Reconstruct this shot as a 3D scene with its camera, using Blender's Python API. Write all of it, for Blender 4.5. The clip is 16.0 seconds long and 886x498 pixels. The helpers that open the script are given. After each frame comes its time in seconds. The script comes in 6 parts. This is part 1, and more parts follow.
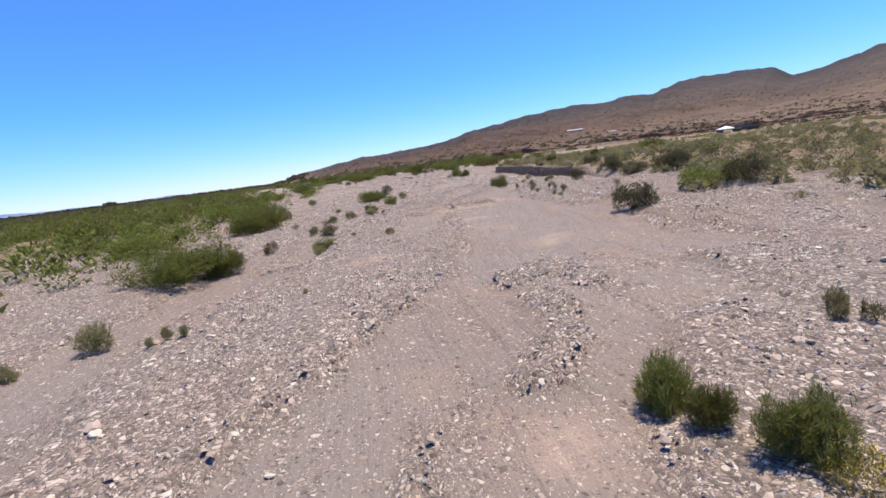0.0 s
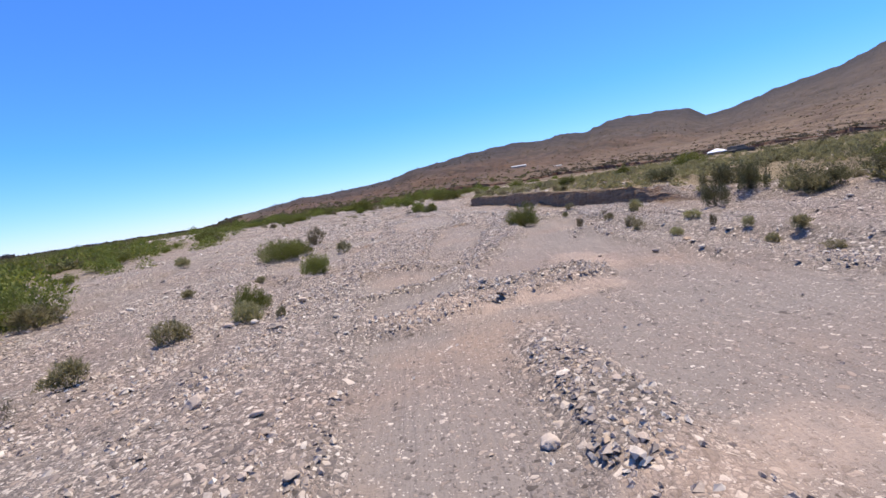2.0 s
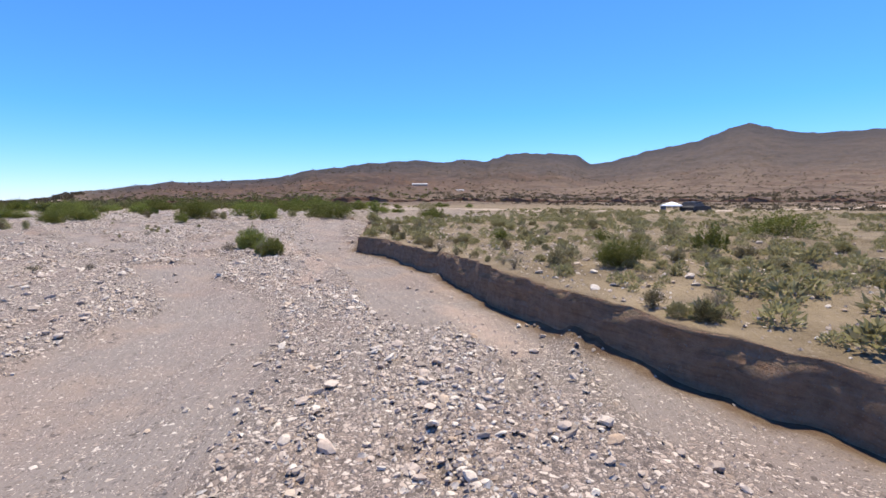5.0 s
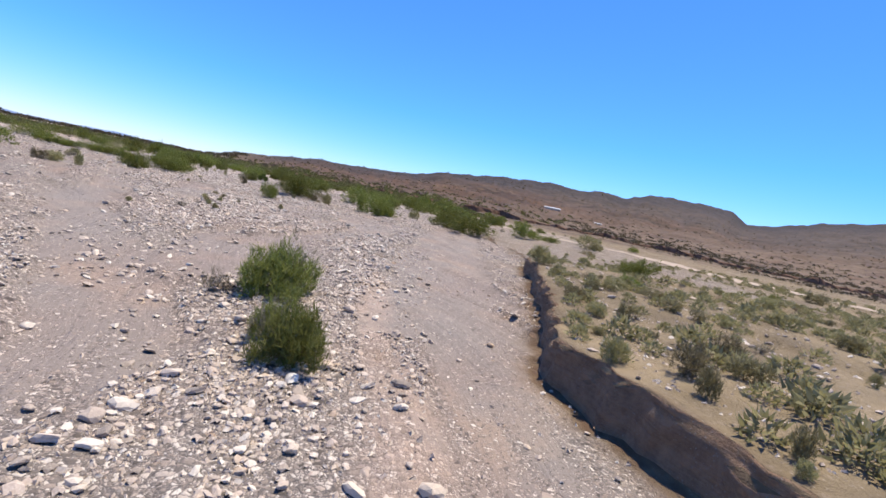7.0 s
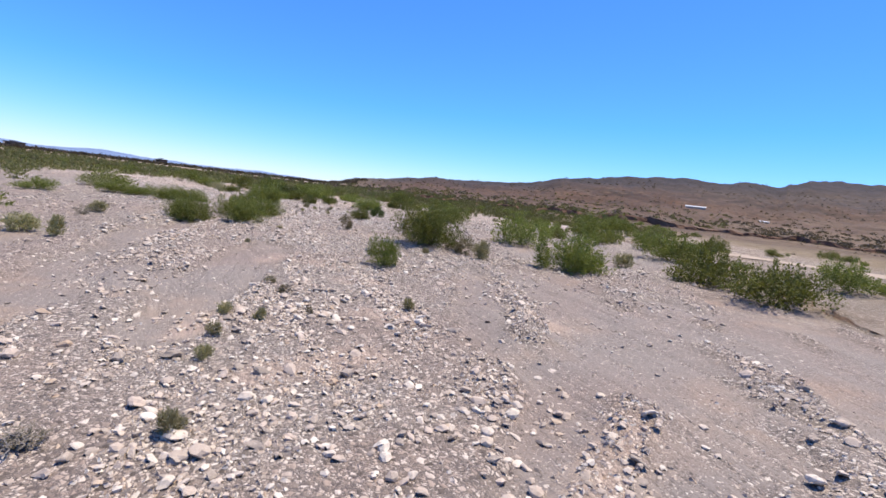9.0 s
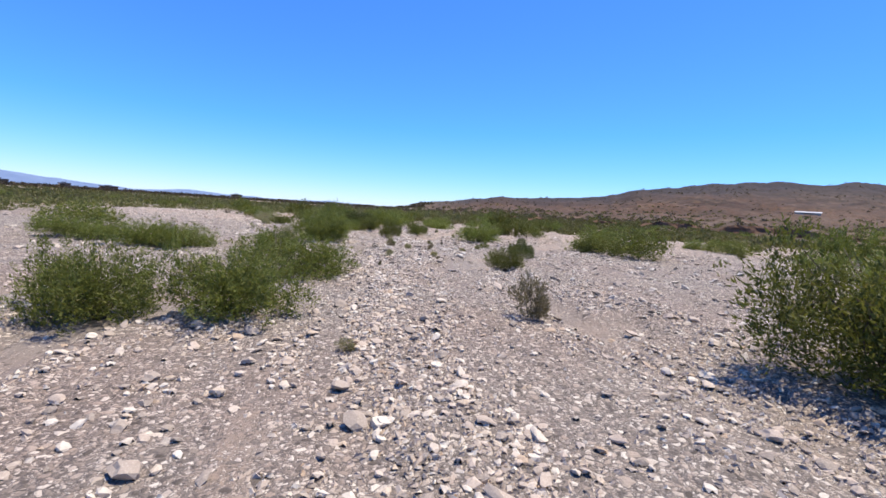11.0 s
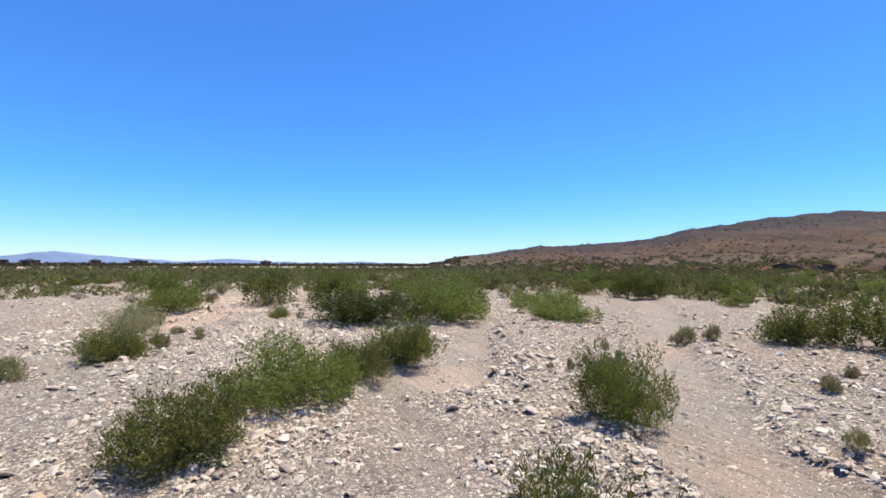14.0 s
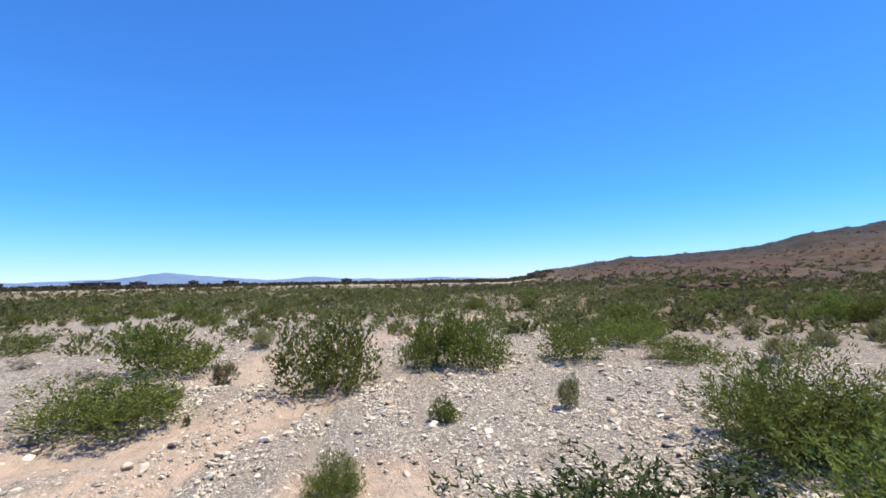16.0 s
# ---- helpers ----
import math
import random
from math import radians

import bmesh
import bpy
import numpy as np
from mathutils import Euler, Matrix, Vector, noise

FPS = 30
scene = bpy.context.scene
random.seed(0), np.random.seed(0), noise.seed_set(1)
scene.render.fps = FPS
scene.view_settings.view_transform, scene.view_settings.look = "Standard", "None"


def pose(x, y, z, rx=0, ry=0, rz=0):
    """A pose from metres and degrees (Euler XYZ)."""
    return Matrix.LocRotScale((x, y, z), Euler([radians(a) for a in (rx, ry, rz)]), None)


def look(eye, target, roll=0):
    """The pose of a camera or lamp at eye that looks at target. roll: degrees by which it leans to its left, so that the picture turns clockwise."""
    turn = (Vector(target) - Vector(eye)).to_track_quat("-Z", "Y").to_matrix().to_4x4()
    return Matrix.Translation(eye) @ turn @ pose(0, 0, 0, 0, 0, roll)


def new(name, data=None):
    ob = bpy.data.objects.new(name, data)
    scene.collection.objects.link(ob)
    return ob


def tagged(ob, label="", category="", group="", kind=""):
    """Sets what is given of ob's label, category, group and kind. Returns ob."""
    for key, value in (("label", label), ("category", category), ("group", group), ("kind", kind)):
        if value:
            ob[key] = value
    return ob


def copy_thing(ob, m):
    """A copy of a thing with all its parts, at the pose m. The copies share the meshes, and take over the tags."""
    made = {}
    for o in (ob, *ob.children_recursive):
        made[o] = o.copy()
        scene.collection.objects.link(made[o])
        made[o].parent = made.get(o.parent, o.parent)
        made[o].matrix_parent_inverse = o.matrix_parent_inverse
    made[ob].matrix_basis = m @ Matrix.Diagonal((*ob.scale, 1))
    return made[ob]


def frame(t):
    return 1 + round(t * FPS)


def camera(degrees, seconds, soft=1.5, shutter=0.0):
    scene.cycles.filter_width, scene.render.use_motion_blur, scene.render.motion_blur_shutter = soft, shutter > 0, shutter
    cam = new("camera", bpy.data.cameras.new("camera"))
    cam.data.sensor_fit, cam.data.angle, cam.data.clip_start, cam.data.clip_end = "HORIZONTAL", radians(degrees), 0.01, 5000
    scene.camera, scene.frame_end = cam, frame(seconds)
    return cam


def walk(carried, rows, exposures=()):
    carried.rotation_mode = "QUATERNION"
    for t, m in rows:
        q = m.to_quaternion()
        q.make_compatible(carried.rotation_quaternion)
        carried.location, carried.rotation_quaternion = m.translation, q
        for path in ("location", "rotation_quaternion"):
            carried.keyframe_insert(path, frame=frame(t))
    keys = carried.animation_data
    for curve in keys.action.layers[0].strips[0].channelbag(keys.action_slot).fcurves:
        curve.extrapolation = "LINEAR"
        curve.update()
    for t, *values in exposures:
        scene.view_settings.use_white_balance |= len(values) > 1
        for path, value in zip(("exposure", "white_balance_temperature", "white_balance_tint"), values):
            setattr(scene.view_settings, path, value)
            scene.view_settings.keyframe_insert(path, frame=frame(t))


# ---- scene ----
cam = camera(86.7, 16.0, soft=1.6, shutter=0.0)
PATH = [
    (0, (0.000, 0.001, 2.374), (0.295, 9.834, 0.579), -7.43),
    (0.5, (-0.361, 4.304, 2.094), (0.228, 14.165, 0.541), -7.01),
    (1, (-0.526, 8.537, 1.908), (0.212, 18.414, 0.535), -6.72),
    (1.5, (-0.571, 12.739, 1.848), (0.375, 22.628, 0.702), -6.66),
    (2, (-0.481, 16.624, 1.855), (1.076, 26.433, 0.692), -8.66),
    (2.5, (-0.084, 20.517, 1.911), (2.227, 30.189, 0.853), -9.96),
    (3, (0.599, 24.385, 2.120), (3.763, 33.836, 1.296), -9.08),
    (3.2, (0.937, 25.859, 2.219), (4.527, 35.162, 1.459), -9.22),
    (5.3, (5.450, 39.271, 2.772), (8.951, 48.569, 1.637), 2.10),
    (5.5, (5.828, 40.711, 2.721), (8.986, 50.128, 1.556), 4.37),
    (6, (6.532, 44.424, 2.490), (8.968, 54.055, 1.346), 8.33),
    (6.5, (6.785, 48.536, 2.534), (8.761, 58.280, 1.460), 10.75),
    (7, (6.531, 52.820, 2.782), (7.998, 62.663, 1.804), 11.62),
    (7.5, (5.891, 57.060, 3.226), (6.684, 66.974, 2.188), 9.91),
    (8, (5.138, 61.005, 3.208), (5.438, 70.927, 1.999), 7.75),
    (8.5, (4.127, 65.126, 3.189), (4.032, 75.053, 1.980), 6.03),
    (9, (2.811, 69.444, 3.349), (1.836, 79.331, 2.211), 6.69),
    (9.5, (1.240, 73.457, 3.419), (-0.454, 83.251, 2.317), 7.09),
    (10, (-0.520, 77.350, 3.286), (-2.714, 87.039, 2.144), 7.17),
    (10.2, (-1.341, 78.877, 3.180), (-3.683, 88.537, 2.081), 7.16),
    (12.3, (-8.942, 94.589, 2.632), (-10.585, 104.449, 2.318), -3.72),
    (12.5, (-9.698, 96.333, 2.703), (-11.229, 106.213, 2.476), -4.25),
    (13, (-11.323, 100.777, 3.057), (-12.694, 110.682, 3.027), -5.07),
    (13.5, (-12.707, 104.389, 3.217), (-14.578, 114.212, 3.308), -2.08),
    (14, (-13.989, 107.811, 3.293), (-17.043, 117.328, 3.612), 0.09),
    (14.5, (-15.540, 111.145, 3.242), (-19.916, 120.123, 3.745), 3.29),
    (15, (-17.567, 114.260, 3.322), (-22.992, 122.643, 3.865), 6.84),
    (15.5, (-19.943, 117.053, 3.602), (-25.622, 125.256, 4.280), 5.49),
    (16, (-22.225, 119.392, 4.035), (-26.743, 128.291, 4.671), -1.02),
]
walk(cam, [(t, look(eye, target, roll)) for t, eye, target, roll in PATH], [(0, 0.50, 7250, 11), (2.5, 0.48, 7000, 10), (5.5, 0.57, 7050, 8), (7.5, 0.55, 6950, 8), (10, 0.52, 6850, 11), (12.5, 0.46, 6900, 4), (13, 0.43, 6850, 4), (13.5, 0.52, 7150, 5), (14, 0.52, 7250, 3), (14.5, 0.34, 7000, 3), (15, 0.36, 6850, 1), (15.5, 0.24, 6700, 2), (16, 0.46, 6850, -1)])

# ---- world and sun ----
SUN_AZ, SUN_EL = 56.0, 71.0
world = bpy.data.worlds.new("sky")
scene.world = world
world.use_nodes = True
wn, wl = world.node_tree.nodes, world.node_tree.links
sky = wn.new("ShaderNodeTexSky")
sky.sky_type, sky.sun_disc = "NISHITA", False
sky.sun_elevation, sky.sun_rotation = radians(SUN_EL), radians(SUN_AZ)
sky.altitude, sky.air_density, sky.dust_density, sky.ozone_density = 700, 1.0, 0.05, 1.6
tint = wn.new("ShaderNodeMix")
tint.data_type, tint.blend_type = "RGBA", "MULTIPLY"
tint.inputs[0].default_value = 1.0
tint.inputs[7].default_value = (0.76, 1.0, 1.56, 1)
wl.new(sky.outputs[0], tint.inputs[6])
soften = wn.new("ShaderNodeGamma")
soften.inputs[1].default_value = 0.82
wl.new(tint.outputs[2], soften.inputs[0])
vivid = wn.new("ShaderNodeHueSaturation")
vivid.inputs["Saturation"].default_value = 1.17
wl.new(soften.outputs[0], vivid.inputs["Color"])
# deeper blue overhead: the red share falls faster with height
parts_in, parts_out, fall = wn.new("ShaderNodeSeparateColor"), wn.new("ShaderNodeCombineColor"), wn.new("ShaderNodeMath")
wl.new(vivid.outputs[0], parts_in.inputs[0])
fall.operation = "POWER"
fall.inputs[1].default_value = 1.30
wl.new(parts_in.outputs[0], fall.inputs[0])
least, most = wn.new("ShaderNodeMath"), wn.new("ShaderNodeMath")
least.operation, most.operation = "MULTIPLY", "MAXIMUM"
least.inputs[1].default_value = 0.40
wl.new(parts_in.outputs[1], least.inputs[0])
wl.new(fall.outputs[0], most.inputs[0])
wl.new(least.outputs[0], most.inputs[1])
wl.new(most.outputs[0], parts_out.inputs[0])
wl.new(parts_in.outputs[1], parts_out.inputs[1])
wl.new(parts_in.outputs[2], parts_out.inputs[2])
trim = wn.new("ShaderNodeMix")
trim.data_type, trim.blend_type = "RGBA", "MULTIPLY"
trim.inputs[0].default_value = 1.0
trim.inputs[7].default_value = (0.53, 0.84, 1.0, 1)
wl.new(parts_out.outputs[0], trim.inputs[6])
wl.new(trim.outputs[2], wn["Background"].inputs[0])
wn["Background"].inputs[1].default_value = 0.160
sun = new("sun", bpy.data.lights.new("sun", "SUN"))
sun.data.energy, sun.data.angle, sun.data.color = 5.0, radians(0.53), (1.0, 0.93, 0.82)
to_sun = Vector((math.sin(radians(SUN_AZ)) * math.cos(radians(SUN_EL)), math.cos(radians(SUN_AZ)) * math.cos(radians(SUN_EL)), math.sin(radians(SUN_EL))))
sun.matrix_world = look(to_sun * 300, (0, 0, 0))


# ---- materials ----
class Nodes:
    """A small helper to write node materials in few lines."""

    def __init__(self, name, rough=0.9):
        self.mat = bpy.data.materials.new(name)
        self.mat.use_nodes = True
        self.n, self.l = self.mat.node_tree.nodes, self.mat.node_tree.links
        self.bsdf = self.n["Principled BSDF"]
        self.bsdf.inputs["Roughness"].default_value = rough
        self.bsdf.inputs["Specular IOR Level"].default_value = 0.25

    def put(self, value, socket):
        if hasattr(value, "is_linked"):
            self.l.new(value, socket)
        elif isinstance(value, tuple) and len(value) == 3 and socket.type == "RGBA":
            socket.default_value = (*value, 1)
        else:
            socket.default_value = value

    def position(self):
        return self.n.new("ShaderNodeNewGeometry").outputs["Position"]

    def local(self):
        return self.n.new("ShaderNodeTexCoord").outputs["Object"]

    def island(self):
        return self.n.new("ShaderNodeNewGeometry").outputs["Random Per Island"]

    def object_random(self):
        return self.n.new("ShaderNodeObjectInfo").outputs["Random"]

    def noise(self, vec, scale, detail=3.0, rough=0.55):
        k = self.n.new("ShaderNodeTexNoise")
        self.put(vec, k.inputs["Vector"])
        k.inputs["Scale"].default_value, k.inputs["Detail"].default_value, k.inputs["Roughness"].default_value = scale, detail, rough
        return k.outputs["Fac"]

    def cells(self, vec, scale, feature="F1", out="Distance"):
        k = self.n.new("ShaderNodeTexVoronoi")
        k.feature = feature
        self.put(vec, k.inputs["Vector"])
        k.inputs["Scale"].default_value = scale
        return k.outputs[out]

    def math(self, op, a, b=0.5, clamp=False):
        k = self.n.new("ShaderNodeMath")
        k.operation, k.use_clamp = op, clamp
        self.put(a, k.inputs[0])
        self.put(b, k.inputs[1])
        return k.outputs[0]

    def span(self, v, lo, hi, a=0.0, b=1.0):
        k = self.n.new("ShaderNodeMapRange")
        self.put(v, k.inputs[0])
        for i, q in enumerate((lo, hi, a, b)):
            self.put(q, k.inputs[i + 1])
        return k.outputs[0]

    def ramp(self, v, stops, sharp=False):
        k = self.n.new("ShaderNodeValToRGB")
        if sharp:
            k.color_ramp.interpolation = "CONSTANT"
        while len(k.color_ramp.elements) < len(stops):
            k.color_ramp.elements.new(0.5)
        for e, (p, c) in zip(k.color_ramp.elements, stops):
            e.position, e.color = p, (*c, 1)
        self.put(v, k.inputs[0])
        return k.outputs[0]

    def mix(self, f, a, b, mode="MIX"):
        k = self.n.new("ShaderNodeMix")
        k.data_type, k.blend_type = "RGBA", mode
        self.put(f, k.inputs[0])
        self.put(a, k.inputs[6])
        self.put(b, k.inputs[7])
        return k.outputs[2]

    def split(self, name):
        a = self.n.new("ShaderNodeAttribute")
        a.attribute_name = name
        k = self.n.new("ShaderNodeSeparateColor")
        self.l.new(a.outputs["Color"], k.inputs[0])
        return k.outputs

    def bump(self, v, strength, dist):
        k = self.n.new("ShaderNodeBump")
        k.inputs["Strength"].default_value, k.inputs["Distance"].default_value = strength, dist
        self.put(v, k.inputs["Height"])
        self.l.new(k.outputs[0], self.bsdf.inputs["Normal"])

    def done(self, color):
        self.put(color, self.bsdf.inputs["Base Color"])
        return self.mat


def ground_material():
    m = Nodes("desert_ground", 0.95)
    p = m.position()
    zone = m.split("zone")
    far, terrace = zone[0], zone[1]
    # pebbles lie in rows along the water's way
    flow, comb = m.n.new("ShaderNodeAttribute"), m.n.new("ShaderNodeVectorMath")
    flow.attribute_name, comb.operation = "flow", "MULTIPLY"
    m.l.new(flow.outputs["Vector"], comb.inputs[0])
    comb.inputs[1].default_value = (2.3, 0.22, 0.0)
    row = m.noise(comb.outputs[0], 1.0, 5, 0.62)
    stones = m.math("ADD", zone[2], m.span(row, 0.36, 0.64, -0.34, 0.34))
    warp = m.n.new("ShaderNodeVectorMath")
    warp.operation = "MULTIPLY_ADD"
    shift = m.n.new("ShaderNodeTexNoise")
    shift.inputs["Scale"].default_value = 7
    m.l.new(p, shift.inputs["Vector"])
    m.l.new(shift.outputs["Color"], warp.inputs[0])
    warp.inputs[1].default_value = (0.09, 0.09, 0.09)
    m.l.new(p, warp.inputs[2])
    q = warp.outputs[0]
    sand = m.mix(m.span(m.noise(p, 0.35, 4), 0.52, 0.66), (0.240, 0.204, 0.178), (0.310, 0.235, 0.180))
    sand = m.mix(m.span(m.noise(p, 55, 3, 0.7), 0.40, 0.68), sand, m.mix(0.6, sand, (0.170, 0.143, 0.122)))
    # darker among stones: fines washed out, and shade of the gaps painted in
    sand = m.mix(m.span(stones, 0.35, 1.0, 0.0, 0.7), sand, (0.150, 0.129, 0.115))
    # gravel in three sizes: pale, grey and pink chips, the shade in their gaps painted dark
    tones = [(0.0, (0.08, 0.066, 0.055)), (0.2, (0.19, 0.157, 0.133)), (0.5, (0.31, 0.246, 0.198)), (0.78, (0.44, 0.372, 0.310)), (1.0, (0.60, 0.53, 0.45))]
    base, lift = sand, 0.0
    for size, share in ((62, 0.8), (30, 0.66), (16, 0.42), (9, 0.05)):
        # each pebble is one angular cell, drawn in from its edges; only a share of the cells holds one
        k, rim = m.n.new("ShaderNodeTexVoronoi"), m.n.new("ShaderNodeTexVoronoi")
        rim.feature = "DISTANCE_TO_EDGE"
        for cell in (k, rim):
            m.put(q, cell.inputs["Vector"])
            cell.inputs["Scale"].default_value = size
        pick = m.n.new("ShaderNodeSeparateColor")
        m.l.new(k.outputs["Color"], pick.inputs[0])
        held = m.math("LESS_THAN", pick.outputs[0], m.math("MULTIPLY", share, m.span(stones, 0.25, 0.8, 0.03 if size < 10 else 0.07 if size < 20 else 0.24, 1.3)))
        inset = m.span(pick.outputs[2], 0.0, 1.0, 0.05, 0.17)
        mask = m.math("MULTIPLY", held, m.math("GREATER_THAN", rim.outputs["Distance"], inset))
        # gap shade as colour: a dark rim round each pebble
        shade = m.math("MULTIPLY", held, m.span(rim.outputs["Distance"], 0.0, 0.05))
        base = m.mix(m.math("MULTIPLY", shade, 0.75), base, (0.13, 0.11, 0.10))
        base = m.mix(mask, base, m.ramp(pick.outputs[1], tones))
        lift = m.math("MAXIMUM", lift, m.math("MULTIPLY", m.span(rim.outputs["Distance"], 0.0, 0.3, 0.5, 1.0), m.math("MULTIPLY", mask, 6.0 / size)))
        if size == 16:
            peb = m.ramp(pick.outputs[1], tones)
    base = m.mix(1.0, base, (0.93, 0.93, 0.93), "MULTIPLY")
    base = m.mix(m.span(m.noise(p, 0.22, 4), 0.42, 0.62, 0.0, 0.35), base, m.mix(1.0, base, (1.0, 0.84, 0.78), "MULTIPLY"))
    # tongues of tan sand left by the last flood
    tan = m.n.new("ShaderNodeAttribute")
    tan.attribute_name = "zone"
    # the stones and silt are paler farther up the wash
    place = m.n.new("ShaderNodeSeparateXYZ")
    m.l.new(p, place.inputs[0])
    base = m.mix(m.span(place.outputs[1], 44, 30), base, m.mix(1.0, base, (0.96, 0.95, 0.95), "MULTIPLY"))
    base = m.mix(m.span(place.outputs[1], 88, 104), base, m.mix(1.0, base, (1.07, 1.09, 1.10), "MULTIPLY"))
    base = m.mix(m.span(place.outputs[1], 109, 121), base, m.mix(1.0, base, (1.22, 1.19, 1.15), "MULTIPLY"))
    bed_col = m.mix(m.math("MULTIPLY", tan.outputs["Alpha"], m.span(m.noise(p, 3, 4), 0.3, 0.6, 0.35, 1.0)), base, m.mix(m.span(m.noise(p, 40, 3), 0.4, 0.65), (0.53, 0.380, 0.285), (0.40, 0.290, 0.218)))
    # drier, yellower soil with litter on the terrace
    soil = m.mix(m.span(m.noise(p, 0.6, 5), 0.38, 0.62), (0.150, 0.112, 0.066), (0.232, 0.176, 0.106))
    litter = m.span(m.noise(p, 9, 4, 0.7), 0.55, 0.68)
    soil = m.mix(m.math("MULTIPLY", litter, 0.6), soil, (0.26, 0.205, 0.150))
    soil = m.mix(m.math("MULTIPLY", m.span(m.cells(p, 14), 0.20, 0.1), 0.35), soil, peb)
    near_col = m.mix(terrace, bed_col, soil)
    # the bare banks of packed earth show wherever the ground stands steep
    nz = m.n.new("ShaderNodeSeparateXYZ")
    m.l.new(m.n.new("ShaderNodeNewGeometry").outputs["True Normal"], nz.inputs[0])
    steep = m.span(nz.outputs[2], 0.72, 0.45)
    earth = m.mix(m.span(m.noise(p, 5, 5, 0.7), 0.35, 0.68), (0.240, 0.144, 0.087), (0.390, 0.243, 0.150))
    layer = m.n.new("ShaderNodeVectorMath")
    layer.operation = "MULTIPLY"
    m.l.new(p, layer.inputs[0])
    layer.inputs[1].default_value = (1.1, 1.1, 15.0)
    beds = m.noise(layer.outputs[0], 1.0, 5, 0.65)
    earth = m.mix(m.span(beds, 0.52, 0.64, 0.0, 0.4), earth, (0.36, 0.245, 0.165))
    earth = m.mix(m.span(beds, 0.46, 0.36, 0.0, 0.3), earth, (0.110, 0.064, 0.040))
    earth = m.mix(m.math("MULTIPLY", m.span(m.cells(q, 22), 0.20, 0.12), m.span(m.noise(p, 2.3, 3), 0.45, 0.6)), earth, (0.34, 0.28, 0.23))
    earth = m.mix(m.math("MULTIPLY", m.span(m.cells(q, 9), 0.16, 0.10), m.span(m.noise(p, 1.1, 3), 0.55, 0.65)), earth, (0.28, 0.23, 0.19))
    # hill slopes: red-brown rubble, tan slips, dark scrub
    hill = m.mix(m.span(m.noise(p, 0.018, 6, 0.62), 0.36, 0.64), (0.066, 0.034, 0.020), (0.150, 0.080, 0.046))
    # the upper rock is greyer than the rubble at the foot
    hill_place = m.n.new("ShaderNodeSeparateXYZ")
    m.l.new(p, hill_place.inputs[0])
    upper = m.span(m.math("ADD", hill_place.outputs[2], m.span(m.noise(p, 0.012, 4), 0.3, 0.7, -14, 14)), 16, 46)
    hill = m.mix(m.math("MULTIPLY", upper, 0.75), hill, m.mix(m.span(m.noise(p, 0.05, 5, 0.7), 0.4, 0.6), (0.058, 0.044, 0.036), (0.112, 0.088, 0.070)))
    hill = m.mix(m.span(m.noise(p, 0.11, 5, 0.7), 0.54, 0.66), hill, (0.178, 0.118, 0.072))
    hill = m.mix(m.span(m.noise(p, 0.40, 4, 0.75), 0.53, 0.58), hill, (0.034, 0.027, 0.018))
    strata = m.n.new("ShaderNodeVectorMath")
    strata.operation = "MULTIPLY"
    m.l.new(p, strata.inputs[0])
    strata.inputs[1].default_value = (0.007, 0.007, 0.11)
    hill = m.mix(m.span(m.noise(strata.outputs[0], 1.0, 5, 0.7), 0.55, 0.66, 0.0, 0.4), hill, (0.046, 0.028, 0.019))
    crest = m.n.new("ShaderNodeAttribute")
    crest.attribute_name = "crest"
    cap = m.math("MULTIPLY", m.span(crest.outputs["Fac"], 0.72, 0.93), m.span(m.noise(p, 0.03, 5, 0.7), 0.3, 0.55, 0.65, 1.0))
    hill = m.mix(1.0, hill, (0.71, 0.72, 0.71), "MULTIPLY")
    # sandy aprons at the foot
    hill = m.mix(m.math("MULTIPLY", m.span(crest.outputs["Fac"], 0.55, 0.2), m.span(m.noise(p, 0.03, 5, 0.65), 0.36, 0.6, 0.15, 0.85)), hill, m.mix(m.span(m.noise(p, 0.25, 4, 0.7), 0.4, 0.62), (0.185, 0.128, 0.086), (0.105, 0.078, 0.048)))
    hill = m.mix(cap, hill, m.mix(m.span(m.noise(p, 0.15, 4, 0.7), 0.4, 0.62), (0.018, 0.014, 0.013), (0.044, 0.034, 0.030)))
    col = m.mix(far, near_col, hill)
    # earth debris at the bank's foot, coloured dark to deepen the shadow there
    talus_shade = m.n.new("ShaderNodeSeparateXYZ")
    m.l.new(flow.outputs["Vector"], talus_shade.inputs[0])
    col = m.mix(m.math("MULTIPLY", talus_shade.outputs[2], m.span(m.noise(p, 4, 4), 0.3, 0.55, 0.5, 1.0)), col, (0.095, 0.056, 0.033))
    col = m.mix(steep, col, m.mix(far, earth, (0.15, 0.088, 0.058)))
    h = m.math("ADD", lift, m.math("MULTIPLY", m.noise(p, 30, 4, 0.7), 0.35))
    h = m.math("ADD", h, m.math("MULTIPLY", row, 2.2))
    h = m.math("ADD", h, m.math("MULTIPLY", steep, m.math("ADD", m.math("MULTIPLY", m.noise(p, 6, 6, 0.75), 2.5), m.math("MULTIPLY", beds, 2.0))))
    m.bump(h, 1.0, 0.05)
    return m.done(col)


